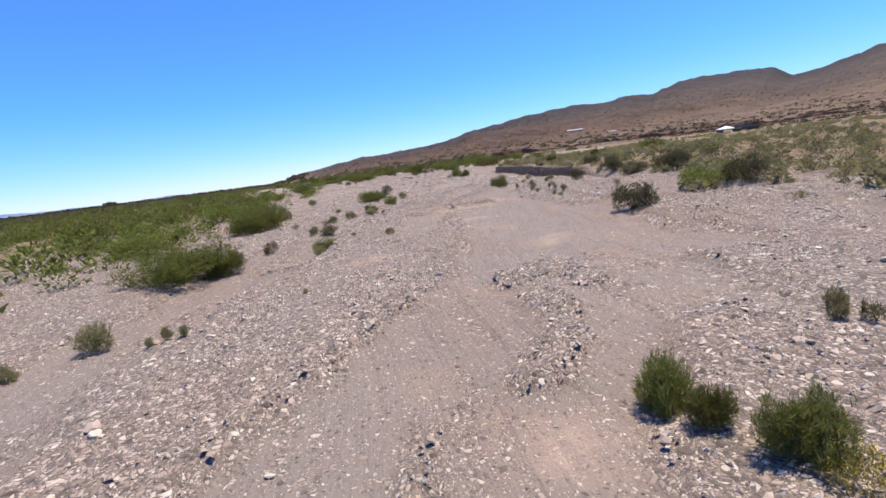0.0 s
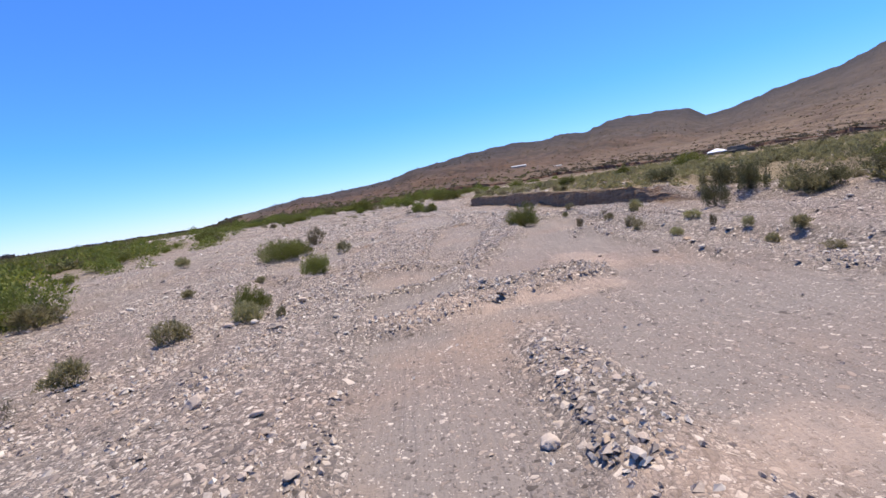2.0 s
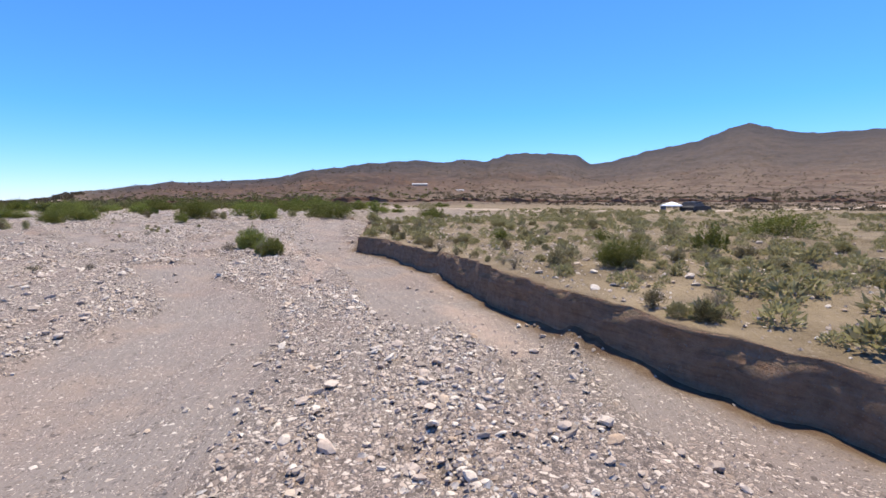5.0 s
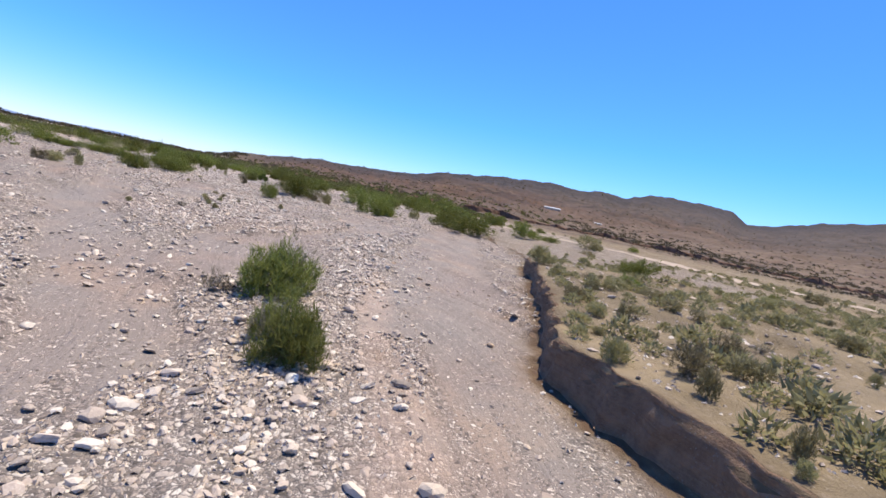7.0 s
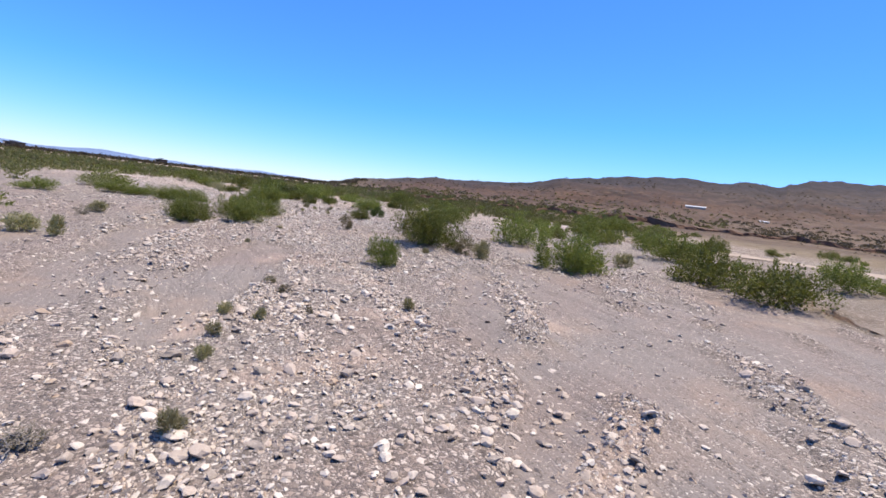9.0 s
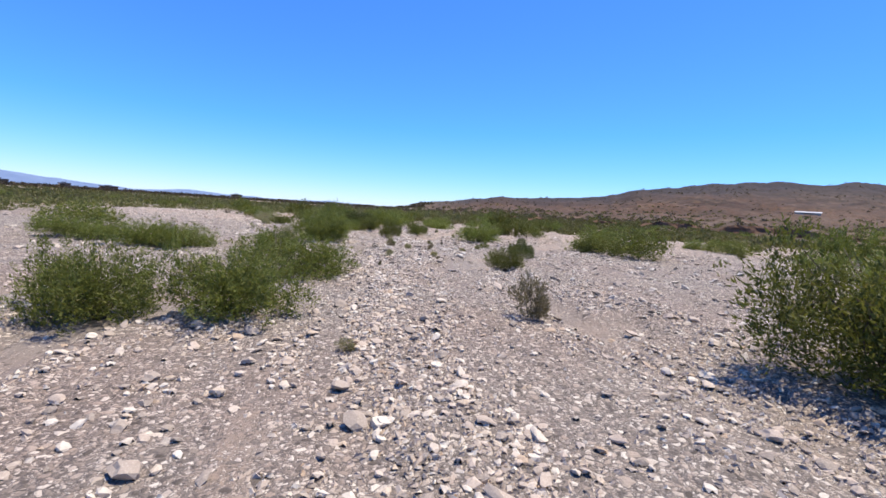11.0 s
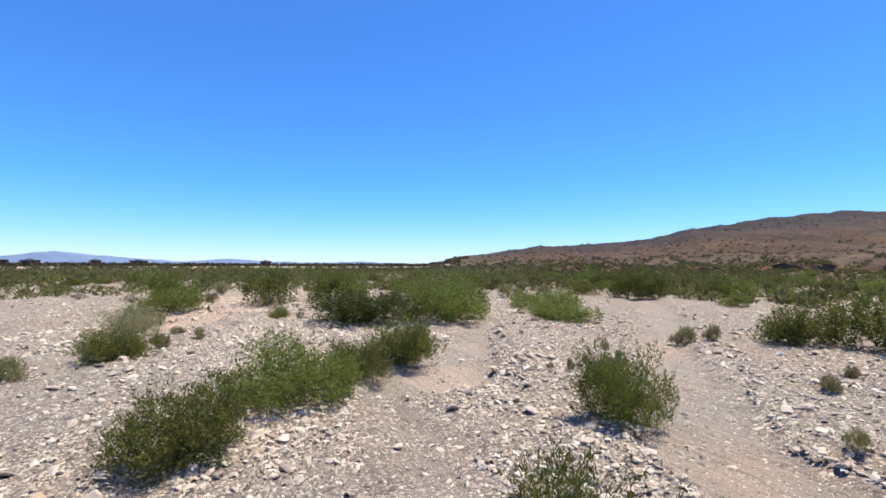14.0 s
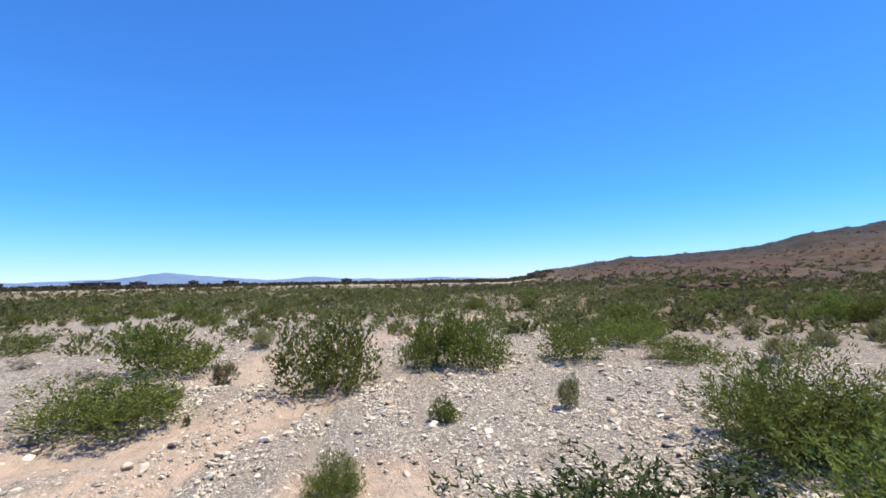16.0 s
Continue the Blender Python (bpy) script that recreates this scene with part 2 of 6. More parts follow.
def stone_material(name, per_island):
    m = Nodes(name, 0.85)
    p = m.position()
    r = m.island() if per_island else m.object_random()
    c = m.ramp(r, [(0.0, (0.220, 0.177, 0.142)), (0.1, (0.290, 0.236, 0.191)), (0.35, (0.390, 0.313, 0.252)), (0.55, (0.460, 0.364, 0.293)), (0.7, (0.520, 0.443, 0.365)), (0.86, (0.610, 0.537, 0.446)), (0.94, (0.380, 0.266, 0.176)), (1.0, (0.680, 0.621, 0.522))])
    c = m.mix(m.math("MULTIPLY", m.span(m.noise(p, 22, 5, 0.7), 0.4, 0.7), 0.35), c, (0.230, 0.187, 0.153))
    c = m.mix(m.math("MULTIPLY", m.span(m.noise(p, 70, 3), 0.5, 0.75), 0.3), c, (0.700, 0.630, 0.522))
    place = m.n.new("ShaderNodeSeparateXYZ")
    m.l.new(p, place.inputs[0])
    c = m.mix(m.span(place.outputs[1], 44, 30), c, m.mix(1.0, c, (0.96, 0.95, 0.95), "MULTIPLY"))
    c = m.mix(m.span(place.outputs[1], 88, 104), c, m.mix(1.0, c, (0.98, 1.0, 1.02), "MULTIPLY"))
    c = m.mix(m.span(place.outputs[1], 109, 121), c, m.mix(1.0, c, (1.22, 1.19, 1.15), "MULTIPLY"))
    m.bump(m.noise(p, 45, 5, 0.7), 0.5, 0.01)
    return m.done(c)


def leaf_material(name, dark, mid, light, dry=(0.20, 0.165, 0.075)):
    m = Nodes(name, 0.6)
    r = m.island()
    c = m.ramp(r, [(0.0, dark), (0.45, mid), (0.85, light), (1.0, dry)])
    c = m.mix(m.span(m.noise(m.position(), 1.4, 3), 0.35, 0.7), c, mid)
    k = m.n.new("ShaderNodeHueSaturation")
    m.put(m.span(m.object_random(), 0, 1, 0.485, 0.512), k.inputs["Hue"])
    m.put(m.span(m.object_random(), 0, 1, 0.7, 1.25), k.inputs["Value"])
    m.put(c, k.inputs["Color"])
    m.bsdf.inputs["Specular IOR Level"].default_value = 0.3
    # thin leaves let some light through
    glow = m.n.new("ShaderNodeBsdfTranslucent")
    m.put(k.outputs[0], glow.inputs[0])
    both = m.n.new("ShaderNodeMixShader")
    both.inputs[0].default_value = 0.45
    m.l.new(m.bsdf.outputs[0], both.inputs[1])
    m.l.new(glow.outputs[0], both.inputs[2])
    m.l.new(both.outputs[0], m.n["Material Output"].inputs[0])
    return m.done(k.outputs[0])


def twig_material(name, a, b):
    m = Nodes(name, 0.9)
    p = m.local()
    c = m.mix(m.span(m.noise(p, 14, 4, 0.7), 0.35, 0.65), a, b)
    m.bump(m.noise(p, 60, 3), 0.4, 0.004)
    return m.done(c)


def plain_material(name, a, b, scale=3.0, rough=0.7, metal=0.0, bump=0.0):
    m = Nodes(name, rough)
    p = m.local()
    m.bsdf.inputs["Metallic"].default_value = metal
    if bump:
        m.bump(m.noise(p, scale * 6, 4, 0.7), bump, 0.02)
    return m.done(m.mix(m.span(m.noise(p, scale, 5, 0.65), 0.35, 0.65), a, b))


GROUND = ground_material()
COBBLE = stone_material("cobble_stone", True)
OCHRE = plain_material("ochre_stone", (0.50, 0.36, 0.17), (0.60, 0.46, 0.25), 4, 0.85, bump=0.4)
ROCK = stone_material("rock_stone", False)
LEAF_DEEP = leaf_material("deep_green_leaf", (0.034, 0.048, 0.009), (0.058, 0.078, 0.015), (0.100, 0.122, 0.028), (0.11, 0.10, 0.04))
LEAF_GREEN = leaf_material("creosote_leaf", (0.080, 0.098, 0.018), (0.130, 0.150, 0.029), (0.235, 0.250, 0.053), (0.19, 0.165, 0.06))
LEAF_OLIVE = leaf_material("shrub_leaf", (0.175, 0.162, 0.074), (0.245, 0.222, 0.106), (0.31, 0.278, 0.140), (0.34, 0.285, 0.17))
LEAF_STRAW = leaf_material("straw_leaf", (0.12, 0.105, 0.055), (0.20, 0.17, 0.09), (0.27, 0.235, 0.13), (0.30, 0.245, 0.15))
LEAF_DRY = leaf_material("dry_leaf", (0.11, 0.095, 0.06), (0.17, 0.145, 0.095), (0.22, 0.19, 0.12), (0.27, 0.22, 0.15))
TWIG = twig_material("brown_twig", (0.055, 0.042, 0.032), (0.13, 0.10, 0.075))
TWIG_GREY = twig_material("grey_twig", (0.12, 0.105, 0.09), (0.24, 0.21, 0.18))
SCRUB_FAR = leaf_material("far_scrub_leaf", (0.100, 0.110, 0.034), (0.158, 0.164, 0.052), (0.228, 0.222, 0.080), (0.25, 0.20, 0.11))
LEAF_BROOM = leaf_material("broom_leaf", (0.095, 0.108, 0.026), (0.155, 0.168, 0.042), (0.235, 0.235, 0.075), (0.24, 0.20, 0.10))
LEAF_DUSK = leaf_material("dusky_leaf", (0.052, 0.050, 0.022), (0.086, 0.082, 0.037), (0.130, 0.118, 0.056), (0.15, 0.115, 0.07))
SCRUB_BROWN = leaf_material("brown_scrub_leaf", (0.055, 0.045, 0.028), (0.095, 0.075, 0.045), (0.14, 0.115, 0.065), (0.17, 0.13, 0.085))
YELLOW = plain_material("yellow_petal", (0.55, 0.40, 0.03), (0.68, 0.53, 0.07), 30, 0.7)
CANVAS = plain_material("white_canvas", (0.78, 0.78, 0.78), (0.86, 0.86, 0.86), 2, 0.6)
BLUE_TARP = plain_material("blue_tarp", (0.05, 0.08, 0.20), (0.10, 0.14, 0.30), 3, 0.5)
STEEL = plain_material("steel_pole", (0.35, 0.35, 0.36), (0.5, 0.5, 0.5), 8, 0.4, 0.8)
CAR_DARK = plain_material("dark_car_paint", (0.03, 0.03, 0.032), (0.06, 0.055, 0.05), 1, 0.6)
GLASS = plain_material("dark_window_glass", (0.015, 0.018, 0.022), (0.02, 0.024, 0.03), 1, 0.08)
RUBBER = plain_material("black_rubber", (0.02, 0.02, 0.02), (0.035, 0.033, 0.03), 9, 0.85)
SHED = plain_material("white_metal_roof", (0.46, 0.45, 0.43), (0.55, 0.54, 0.52), 0.6, 0.45)
STUCCO = plain_material("brown_stucco", (0.10, 0.072, 0.06), (0.15, 0.11, 0.085), 0.4, 0.9)
ROOFING = plain_material("dark_roofing", (0.045, 0.040, 0.042), (0.075, 0.065, 0.065), 0.4, 0.8)
PALE_WALL = plain_material("pale_stucco", (0.42, 0.36, 0.30), (0.52, 0.45, 0.38), 0.4, 0.9)
# the haze of distance is painted into this blue
DISTANT = plain_material("haze_tinted_mountain", (0.115, 0.165, 0.27), (0.145, 0.20, 0.31), 0.004, 1.0)
DIRT = plain_material("pale_dirt_road", (0.30, 0.238, 0.178), (0.385, 0.305, 0.232), 0.5, 0.95, bump=0.4)
EARTH = plain_material("red_earth", (0.12, 0.062, 0.036), (0.18, 0.10, 0.06), 0.4, 0.95, bump=0.6)


# ---- lie of the land ----
LATTICE = np.random.RandomState(7).rand(256, 256)


def vnoise(x, y):
    """Smooth lattice noise from -1 to 1, one unit per cell."""
    x, y = np.asarray(x, float), np.asarray(y, float)
    i, j = np.floor(x).astype(int), np.floor(y).astype(int)
    fx, fy = x - i, y - j
    fx, fy = fx * fx * (3 - 2 * fx), fy * fy * (3 - 2 * fy)
    a, b = LATTICE[i % 256, j % 256], LATTICE[(i + 1) % 256, j % 256]
    c, d = LATTICE[i % 256, (j + 1) % 256], LATTICE[(i + 1) % 256, (j + 1) % 256]
    return 2 * ((a * (1 - fx) + b * fx) * (1 - fy) + (c * (1 - fx) + d * fx) * fy) - 1


def fbm(x, y, octaves=4):
    out, amp = 0, 0.5
    for k in range(octaves):
        out = out + amp * vnoise(x + 17.3 * k, y - 9.1 * k)
        x, y, amp = x * 2.03, y * 2.03, amp * 0.5
    return out


def smooth(a):
    a = np.clip(a, 0, 1)
    return a * a * (3 - 2 * a)


BED_Y = [-60, -20, 15, 30, 45, 58, 76, 90, 103, 130, 200, 260]
BED_Z = [-0.2, -0.05, 0, 0.08, 0.2, 0.3, 0.55, 0.8, 1.05, 1.05, 1.2, 1.4]
BANK_Y = [-5, 5, 10.3, 12, 14, 16.3, 18, 21, 25, 31, 33, 35, 37.4, 39.5, 42.6, 45, 48, 51, 54.5, 57.2, 59.8, 61, 64, 67, 69.5, 71.6, 74.2, 78]
BANK_X = [12.1, 11.4, 10.6, 9.9, 9.3, 8.6, 9.7, 11.7, 13, 12.5, 12.3, 12.1, 11.45, 10.85, 10.3, 10.25, 10.5, 10.65, 10.55, 10.25, 9.7, 10.05, 11.15, 11.85, 12.75, 13.15, 13.85, 15]
SHELF_Y = [-20, 14, 20, 24, 31, 36, 42, 48, 52, 58, 61, 65, 73, 77]
SHELF_H = [0.3, 0.3, 0.3, 0.32, 0.36, 0.70, 0.80, 0.87, 0.76, 0.74, 0.66, 0.72, 0.66, 0.12]
RIM_Y = [36, 43, 44.6, 46.8, 49, 52.75, 56, 57.7, 61, 63, 65.9, 69, 71.5, 76]
RIM_Z = [0.8, 1.0, 1.03, 1.07, 1.08, 0.96, 1.0, 1.05, 0.94, 1.0, 1.1, 1.06, 1.1, 1.0]
CREST_AZ, CREST_R = [-20, 8, 16, 26, 30, 40, 56], [450, 560, 640, 800, 1000, 1500, 1800]
SKY_AZ = [-180, -90, -60, -30, -19.5, -18, -15.5, -12.3, -7.5, -4.5, 2.7, 5.2, 7.8, 15.6, 21.2, 23.6, 26.3, 28.8, 31.1, 34.5, 39.1, 40.6, 42.6, 46.4, 51.5, 53.5, 55.8, 57, 58.5, 61.5, 65.5, 75, 90, 120, 180]
SKY_EL = [0.1, 0.1, 0.1, 0.05, 0.05, 0.3, 1.0, 1.4, 2.0, 2.1, 2.5, 3.0, 3.6, 4.5, 4.7, 4.6, 4.9, 4.5, 5.4, 5.4, 5.1, 3.9, 4.2, 5.2, 6.1, 6.8, 7.6, 7.2, 6.6, 6.0, 6.1, 5.5, 4.5, 2.5, 0.1]


def bank_x(y):
    """Where the cut bank runs, with its small notches."""
    return np.interp(y, BANK_Y, BANK_X) + 0.16 * fbm(y * 0.9, 3.3 + 0 * y, 3) + 0.10 * vnoise(y * 3.1, 8.8 + 0 * y)


def bed(x, y):
    return np.interp(y, BED_Y, BED_Z)


LINE = np.array([eye for _, eye, _, _ in PATH])
LINE = np.stack([np.interp(np.linspace(0, len(LINE) - 1, 260), np.arange(len(LINE)), LINE[:, k]) for k in range(2)], -1)
# runnels of fine gravel, bars of coarse stones, tongues of tan sand
RUNNELS = [[(0.7, 2.9), (1, 4.1), (1.2, 6.3), (1.6, 9.3), (2.3, 15.2), (3.3, 26.8)], [(5.5, 9.7), (5.1, 11.8), (4.7, 15.4)], [(-0.6, 17), (0, 22), (0.4, 27)], [(-1.5, 3.4), (-1, 4.4), (-0.2, 6.2), (0.9, 9)], [(3.2, 16), (3.7, 21.4), (2.6, 25.9)],
           [(3.8, 28.4), (4.8, 30.1), (7, 34.8)], [(2.1, 30.7), (2.8, 33.5), (3.9, 38.1)], [(3.5, 46.6), (3.9, 49.7)], [(9.4, 44.8), (9.7, 48), (8.7, 56.8), (8.6, 69.5)],
           [(2.7, 65.7), (3.6, 69.8), (7.2, 79.5)], [(8.3, 66.8), (8.9, 70.6), (9.6, 76.9)], [(6.6, 75.6), (6.6, 79)], [(-17.1, 116.4), (-17.3, 124.5)]]
RUNNELS += [[(0.7, 6.0), (1.0, 7.4), (1.9, 9.5), (3.8, 29.6)], [(1.6, 4.3), (2.3, 5.9), (4.0, 7.6)], [(1.4, 10.8), (2.4, 12.3), (3.4, 14.4)], [(1.0, 23.1), (2.5, 23.3), (3.7, 23.3)], [(1.5, 26.2), (2.8, 27.7), (4.3, 30.0)],
            [(4.3, 46.5), (4.0, 50.5), (1.4, 57.8)], [(8.1, 46.7), (8.7, 53.0), (8.2, 63.4), (7.6, 71.7)], [(3.0, 55.1), (3.6, 59.0), (-2.6, 69.2)], [(2.0, 63.9), (2.3, 68.8), (5.5, 77.4)]]
RUNNELS += [[(8.3, 62.7), (9.3, 66.2), (10.2, 72.5), (10.2, 84.2)], [(3.1, 69.1), (3.7, 71.0), (5.1, 75.1), (8.6, 84.9)], [(8.6, 70.6), (11.0, 75.9), (12.8, 85.1)], [(4.9, 80.0), (5.2, 83.5), (3.9, 87.8)], [(-4.7, 78.3), (-4.3, 80.8), (-5.0, 84.4)],
            [(-7.6, 99.6), (-7.2, 101.1), (-6.4, 104.6), (-2.2, 128.2)], [(-12.3, 111.1), (-12.5, 119.2), (-10.9, 133.5)], [(-16.6, 117.1), (-16.9, 121.0), (-18.1, 125.5)]]
RUNNELS += [[(1.9, 65.6), (2.2, 68.0), (3.4, 71.2), (5.9, 85.2)], [(7.4, 61.6), (7.4, 64.1), (8.0, 68.1), (9.2, 76.5), (11.7, 87.0)], [(3.1, 63.7), (3.1, 67.6), (4.1, 73.2)], [(-3.9, 69.4), (-4.5, 73.0), (-6.4, 80.1)],
            [(-2.7, 76.7), (-3.2, 77.9), (-3.5, 80.2), (-5.1, 85.7)], [(3.6, 78.8), (3.0, 81.8), (2.6, 86.3)], [(5.6, 80.6), (6.0, 86.0), (4.8, 96.3)]]
BARS = [[(0.5, 34.4), (-0.1, 31.6), (1.9, 37.7)], [(6, 51.2), (6.3, 47.4), (6.4, 44.6)], [(4.1, 59.3), (5.3, 57.2), (6.6, 57.1)], [(0.5, 66), (1, 68)], [(6.7, 66), (6.9, 69.7)],
        [(2.4, 77.6), (3.3, 75), (3.9, 74.2)], [(0.4, 85.9), (1.3, 84.9), (2, 82)], [(-1.2, 68.4), (1.2, 65.8), (1.3, 68.8), (1.5, 71), (2.7, 74)], [(-2.7, 77), (0.4, 75), (1.3, 77.8), (3.4, 80.3)], [(5, 87.7), (3, 80)], [(4.6, 50), (4.9, 54), (5.2, 58), (5.3, 61)], [(2.6, 51), (3.2, 60)], [(0.5, 48), (1, 58)], [(7.4, 20), (7.2, 28), (7.3, 32.8), (7.9, 36)]]
BARS += [[(-3.2, 3.8), (-2.3, 5.0), (-1.5, 6.6), (-0.1, 9.0)], [(-1.2, 11.6), (-0.3, 12.3), (0.4, 13.1)], [(2.5, 15.0), (2.2, 13.4), (1.8, 12.2), (1.2, 11.1)], [(-3.9, 27.1), (-2.2, 26.6)], [(6.7, 44.0), (6.7, 46.9), (6.3, 52.5), (4.6, 61.0)],
         [(5.1, 51.9), (5.6, 54.1), (6.4, 57.3)], [(6.5, 61.5), (6.2, 63.4), (6.5, 67.7), (7.4, 71.9)], [(0.8, 63.5), (0.4, 66.5), (-1.1, 73.3)], [(0.9, 69.0), (1.8, 70.2), (2.4, 75.0)], [(-0.1, 77.8), (-0.1, 79.2), (0.5, 83.4), (1.4, 89.7)]]
BARS += [[(1.95, 2.6), (2.0, 3.3), (2.2, 3.9)], [(3.2, 79.0), (3.7, 80.4), (3.3, 82.5)], [(-9.5, 99.6), (-8.6, 100.6), (-9.0, 104.5)], [(-22.3, 115.4), (-15.6, 110.1)], [(-21.6, 114.1), (-21.8, 117.4), (-22.7, 120.9)], [(-15.7, 118.8), (-15.1, 117.0)],
         [(-22.7, 116.6), (-23.6, 119.6), (-25.5, 124.2)], [(-24.2, 120.6), (-24.9, 122.1), (-26.6, 124.4)], [(-25.5, 126.1), (-25.6, 128.8), (-26.8, 131.1)]]
TONGUES = [[(0.9, 18.6), (1.5, 18.9), (2.2, 19.0)], [(-20.9, 117.8), (-21.3, 119.4)], [(7.3, 56.5), (6.9, 61.2)], [(1, 77), (-0.2, 75.6)], [(-21.5, 118.8), (-19.3, 120.2)], [(-2.3, 77.0), (-2.4, 77.9)], [(-4.1, 83.4), (-3.9, 84.7)],
           [(-2.6, 83.8), (-1.7, 83.7)], [(-1.0, 82.1), (-0.3, 82.3)], [(4.2, 80.8), (4.5, 80.5)], [(0.3, 79.5), (0.9, 79.4)], [(6.6, 66.0), (6.8, 63.3), (6.8, 62.1)]]
TONGUES += [[(0.9, 3.4), (1.2, 3.6)], [(-1.8, 12.0), (-1.2, 12.9)], [(3.5, 12.9), (3.1, 11.9)], [(-0.2, 23.7), (0.9, 23.7), (2.2, 23.8), (3.2, 23.8)], [(4.1, 26.8), (3.9, 25.2)], [(8.9, 44.1), (9.2, 46.1), (9.1, 47.4)],
            [(6.3, 52.3), (6.6, 53.4), (7.2, 55.0), (7.2, 58.2)], [(2.3, 69.5), (3.1, 71.7), (4.9, 75.5)], [(-9.8, 110.1), (-9.8, 109.6)], [(-17.1, 116.5), (-16.5, 116.5), (-16.9, 117.9)]]
BARS += [[(6.5, 82.0), (7.5, 90.0), (6.0, 98.0)], [(3.6, 84.0), (4.0, 92.0)], [(9.0, 84.0), (10.0, 92.0)], [(10.4, 19), (12.4, 21.5), (13.6, 25), (13.2, 31)]]
BARS += [[(2.0, 62.5), (0.3, 64.7), (-0.2, 67.5), (1.1, 69.5), (1.0, 74.8)], [(-0.2, 65.8), (-0.9, 71.1), (-1.5, 78.1)], [(-0.7, 77.3), (-0.5, 79.1), (-0.4, 80.9), (1.0, 86.1)], [(3.8, 79.0), (3.3, 80.1)], [(-5.5, 78.9), (-6.1, 80.8), (-9.4, 90.5)], [(1.5, 82.0), (1.5, 86.3)]]
# the broad drift of peach-coloured silt beside the last bushes
SILT = [[(-29.1, 121.0), (-30.2, 123.9), (-30.7, 125.6), (-31.0, 127.2), (-31.4, 129.4)], [(-32.4, 123.4), (-31.2, 125.5)], [(-26.4, 125.1), (-26.1, 125.4)], [(-34.8, 129.4), (-35.9, 132.1)]]
# small cut edges left by the water; 1: the ground stands higher to the left of the line, -1: to its right
SCARPS = [(-1, [(-4.2, 2.6), (-2.9, 4.0), (-2.2, 4.9), (-1.4, 6.9), (0.0, 8.9)]), (1, [(1.7, 7.5), (1.8, 6.4), (1.5, 5.3), (1.0, 4.7)]), (-1, [(-4.5, 13.0), (-3.6, 13.1), (-2.8, 15.2)]), (-1, [(-1.7, 24.9), (-1.0, 25.5), (-0.2, 25.5), (0.8, 25.8), (2.1, 27.5)]),
          (-1, [(-1.3, 27.1), (-0.5, 28.2), (0.9, 28.8)]), (-1, [(-3.0, 30.3), (-1.3, 28.7), (-0.7, 29.3)]), (1, [(-0.4, 23.4), (0.9, 23.9), (2.3, 24.4), (3.4, 24.6)]), (1, [(2.5, 68.9), (2.8, 70.3), (4.0, 73.6), (5.2, 76.1)])]
SCARPS += [(1, [(7.1, 69.5), (7.0, 70.6), (7.6, 73.5), (8.4, 76.1)]), (1, [(6.1, 61.2), (6.0, 63.3), (6.9, 65.9)]), (1, [(3.9, 79.3), (4.0, 80.5), (3.6, 84.2), (2.7, 88.6)]), (1, [(1.4, 8.5), (2.5, 9.1), (2.7, 7.7)]), (-1, [(3.1, 5.6), (3.8, 5.7), (4.4, 5.0)]),
           (1, [(-28.0, 119.6), (-29.3, 122.4), (-31.6, 128.4)]), (-1, [(-15.4, 116.0), (-16.0, 119.2), (-17.2, 124.0)])]


def near_lines(lines, wide):
    """1 along the lines, falling to 0 at their width, on a lattice over the wash."""
    gx, gy = np.meshgrid(np.arange(-42, 16, 0.25), np.arange(-4, 132, 0.25), indexing="ij")
    far = np.full(gx.shape, 99.0)
    for line in lines:
        for (ax, ay), (bx, by) in zip(line, line[1:]):
            t = np.clip(((gx - ax) * (bx - ax) + (gy - ay) * (by - ay)) / ((bx - ax) ** 2 + (by - ay) ** 2), 0, 1)
            far = np.minimum(far, np.hypot(gx - ax - t * (bx - ax), gy - ay - t * (by - ay)))
    return smooth(1.5 * (1.2 - (far + 0.45 * wide * fbm(gx * 0.7, gy * 0.4, 3)) / wide))


def cut_edges():
    """The rise of the ground beside the small cut edges, on the same lattice."""
    gx, gy = np.meshgrid(np.arange(-42, 16, 0.25), np.arange(-4, 132, 0.25), indexing="ij")
    rise = np.zeros(gx.shape)
    wave = 0.25 * fbm(gx * 0.9, gy * 0.9, 3)
    for side, line in SCARPS:
        far, signed, past = np.full(gx.shape, 1e9), np.zeros(gx.shape), np.zeros(gx.shape)
        for (ax, ay), (bx, by) in zip(line, line[1:]):
            ln = math.hypot(bx - ax, by - ay)
            along = ((gx - ax) * (bx - ax) + (gy - ay) * (by - ay)) / ln ** 2
            t = np.clip(along, 0, 1)
            d = np.hypot(gx - ax - t * (bx - ax), gy - ay - t * (by - ay))
            cross = ((bx - ax) * (gy - ay) - (by - ay) * (gx - ax)) / ln
            near = d < far
            far, signed, past = np.where(near, d, far), np.where(near, cross * side, signed), np.where(near, np.abs(along - t) * ln, past)
        signed = signed + wave
        rise = rise + 0.15 * smooth(signed / 0.16) * np.exp(-np.clip(signed, 0, 9) / 0.9) * np.exp(-past / 0.5)
    return rise


RIB_MAP = near_lines([line for _, line in SCARPS], 0.42)
RUNNEL_MAP, BAR_MAP, TONGUE_MAP = near_lines(RUNNELS, 1.0), near_lines(BARS, 1.6), np.maximum(0.4 * near_lines(TONGUES, 0.45), near_lines(SILT, 1.25))
EDGE_MAP = cut_edges()


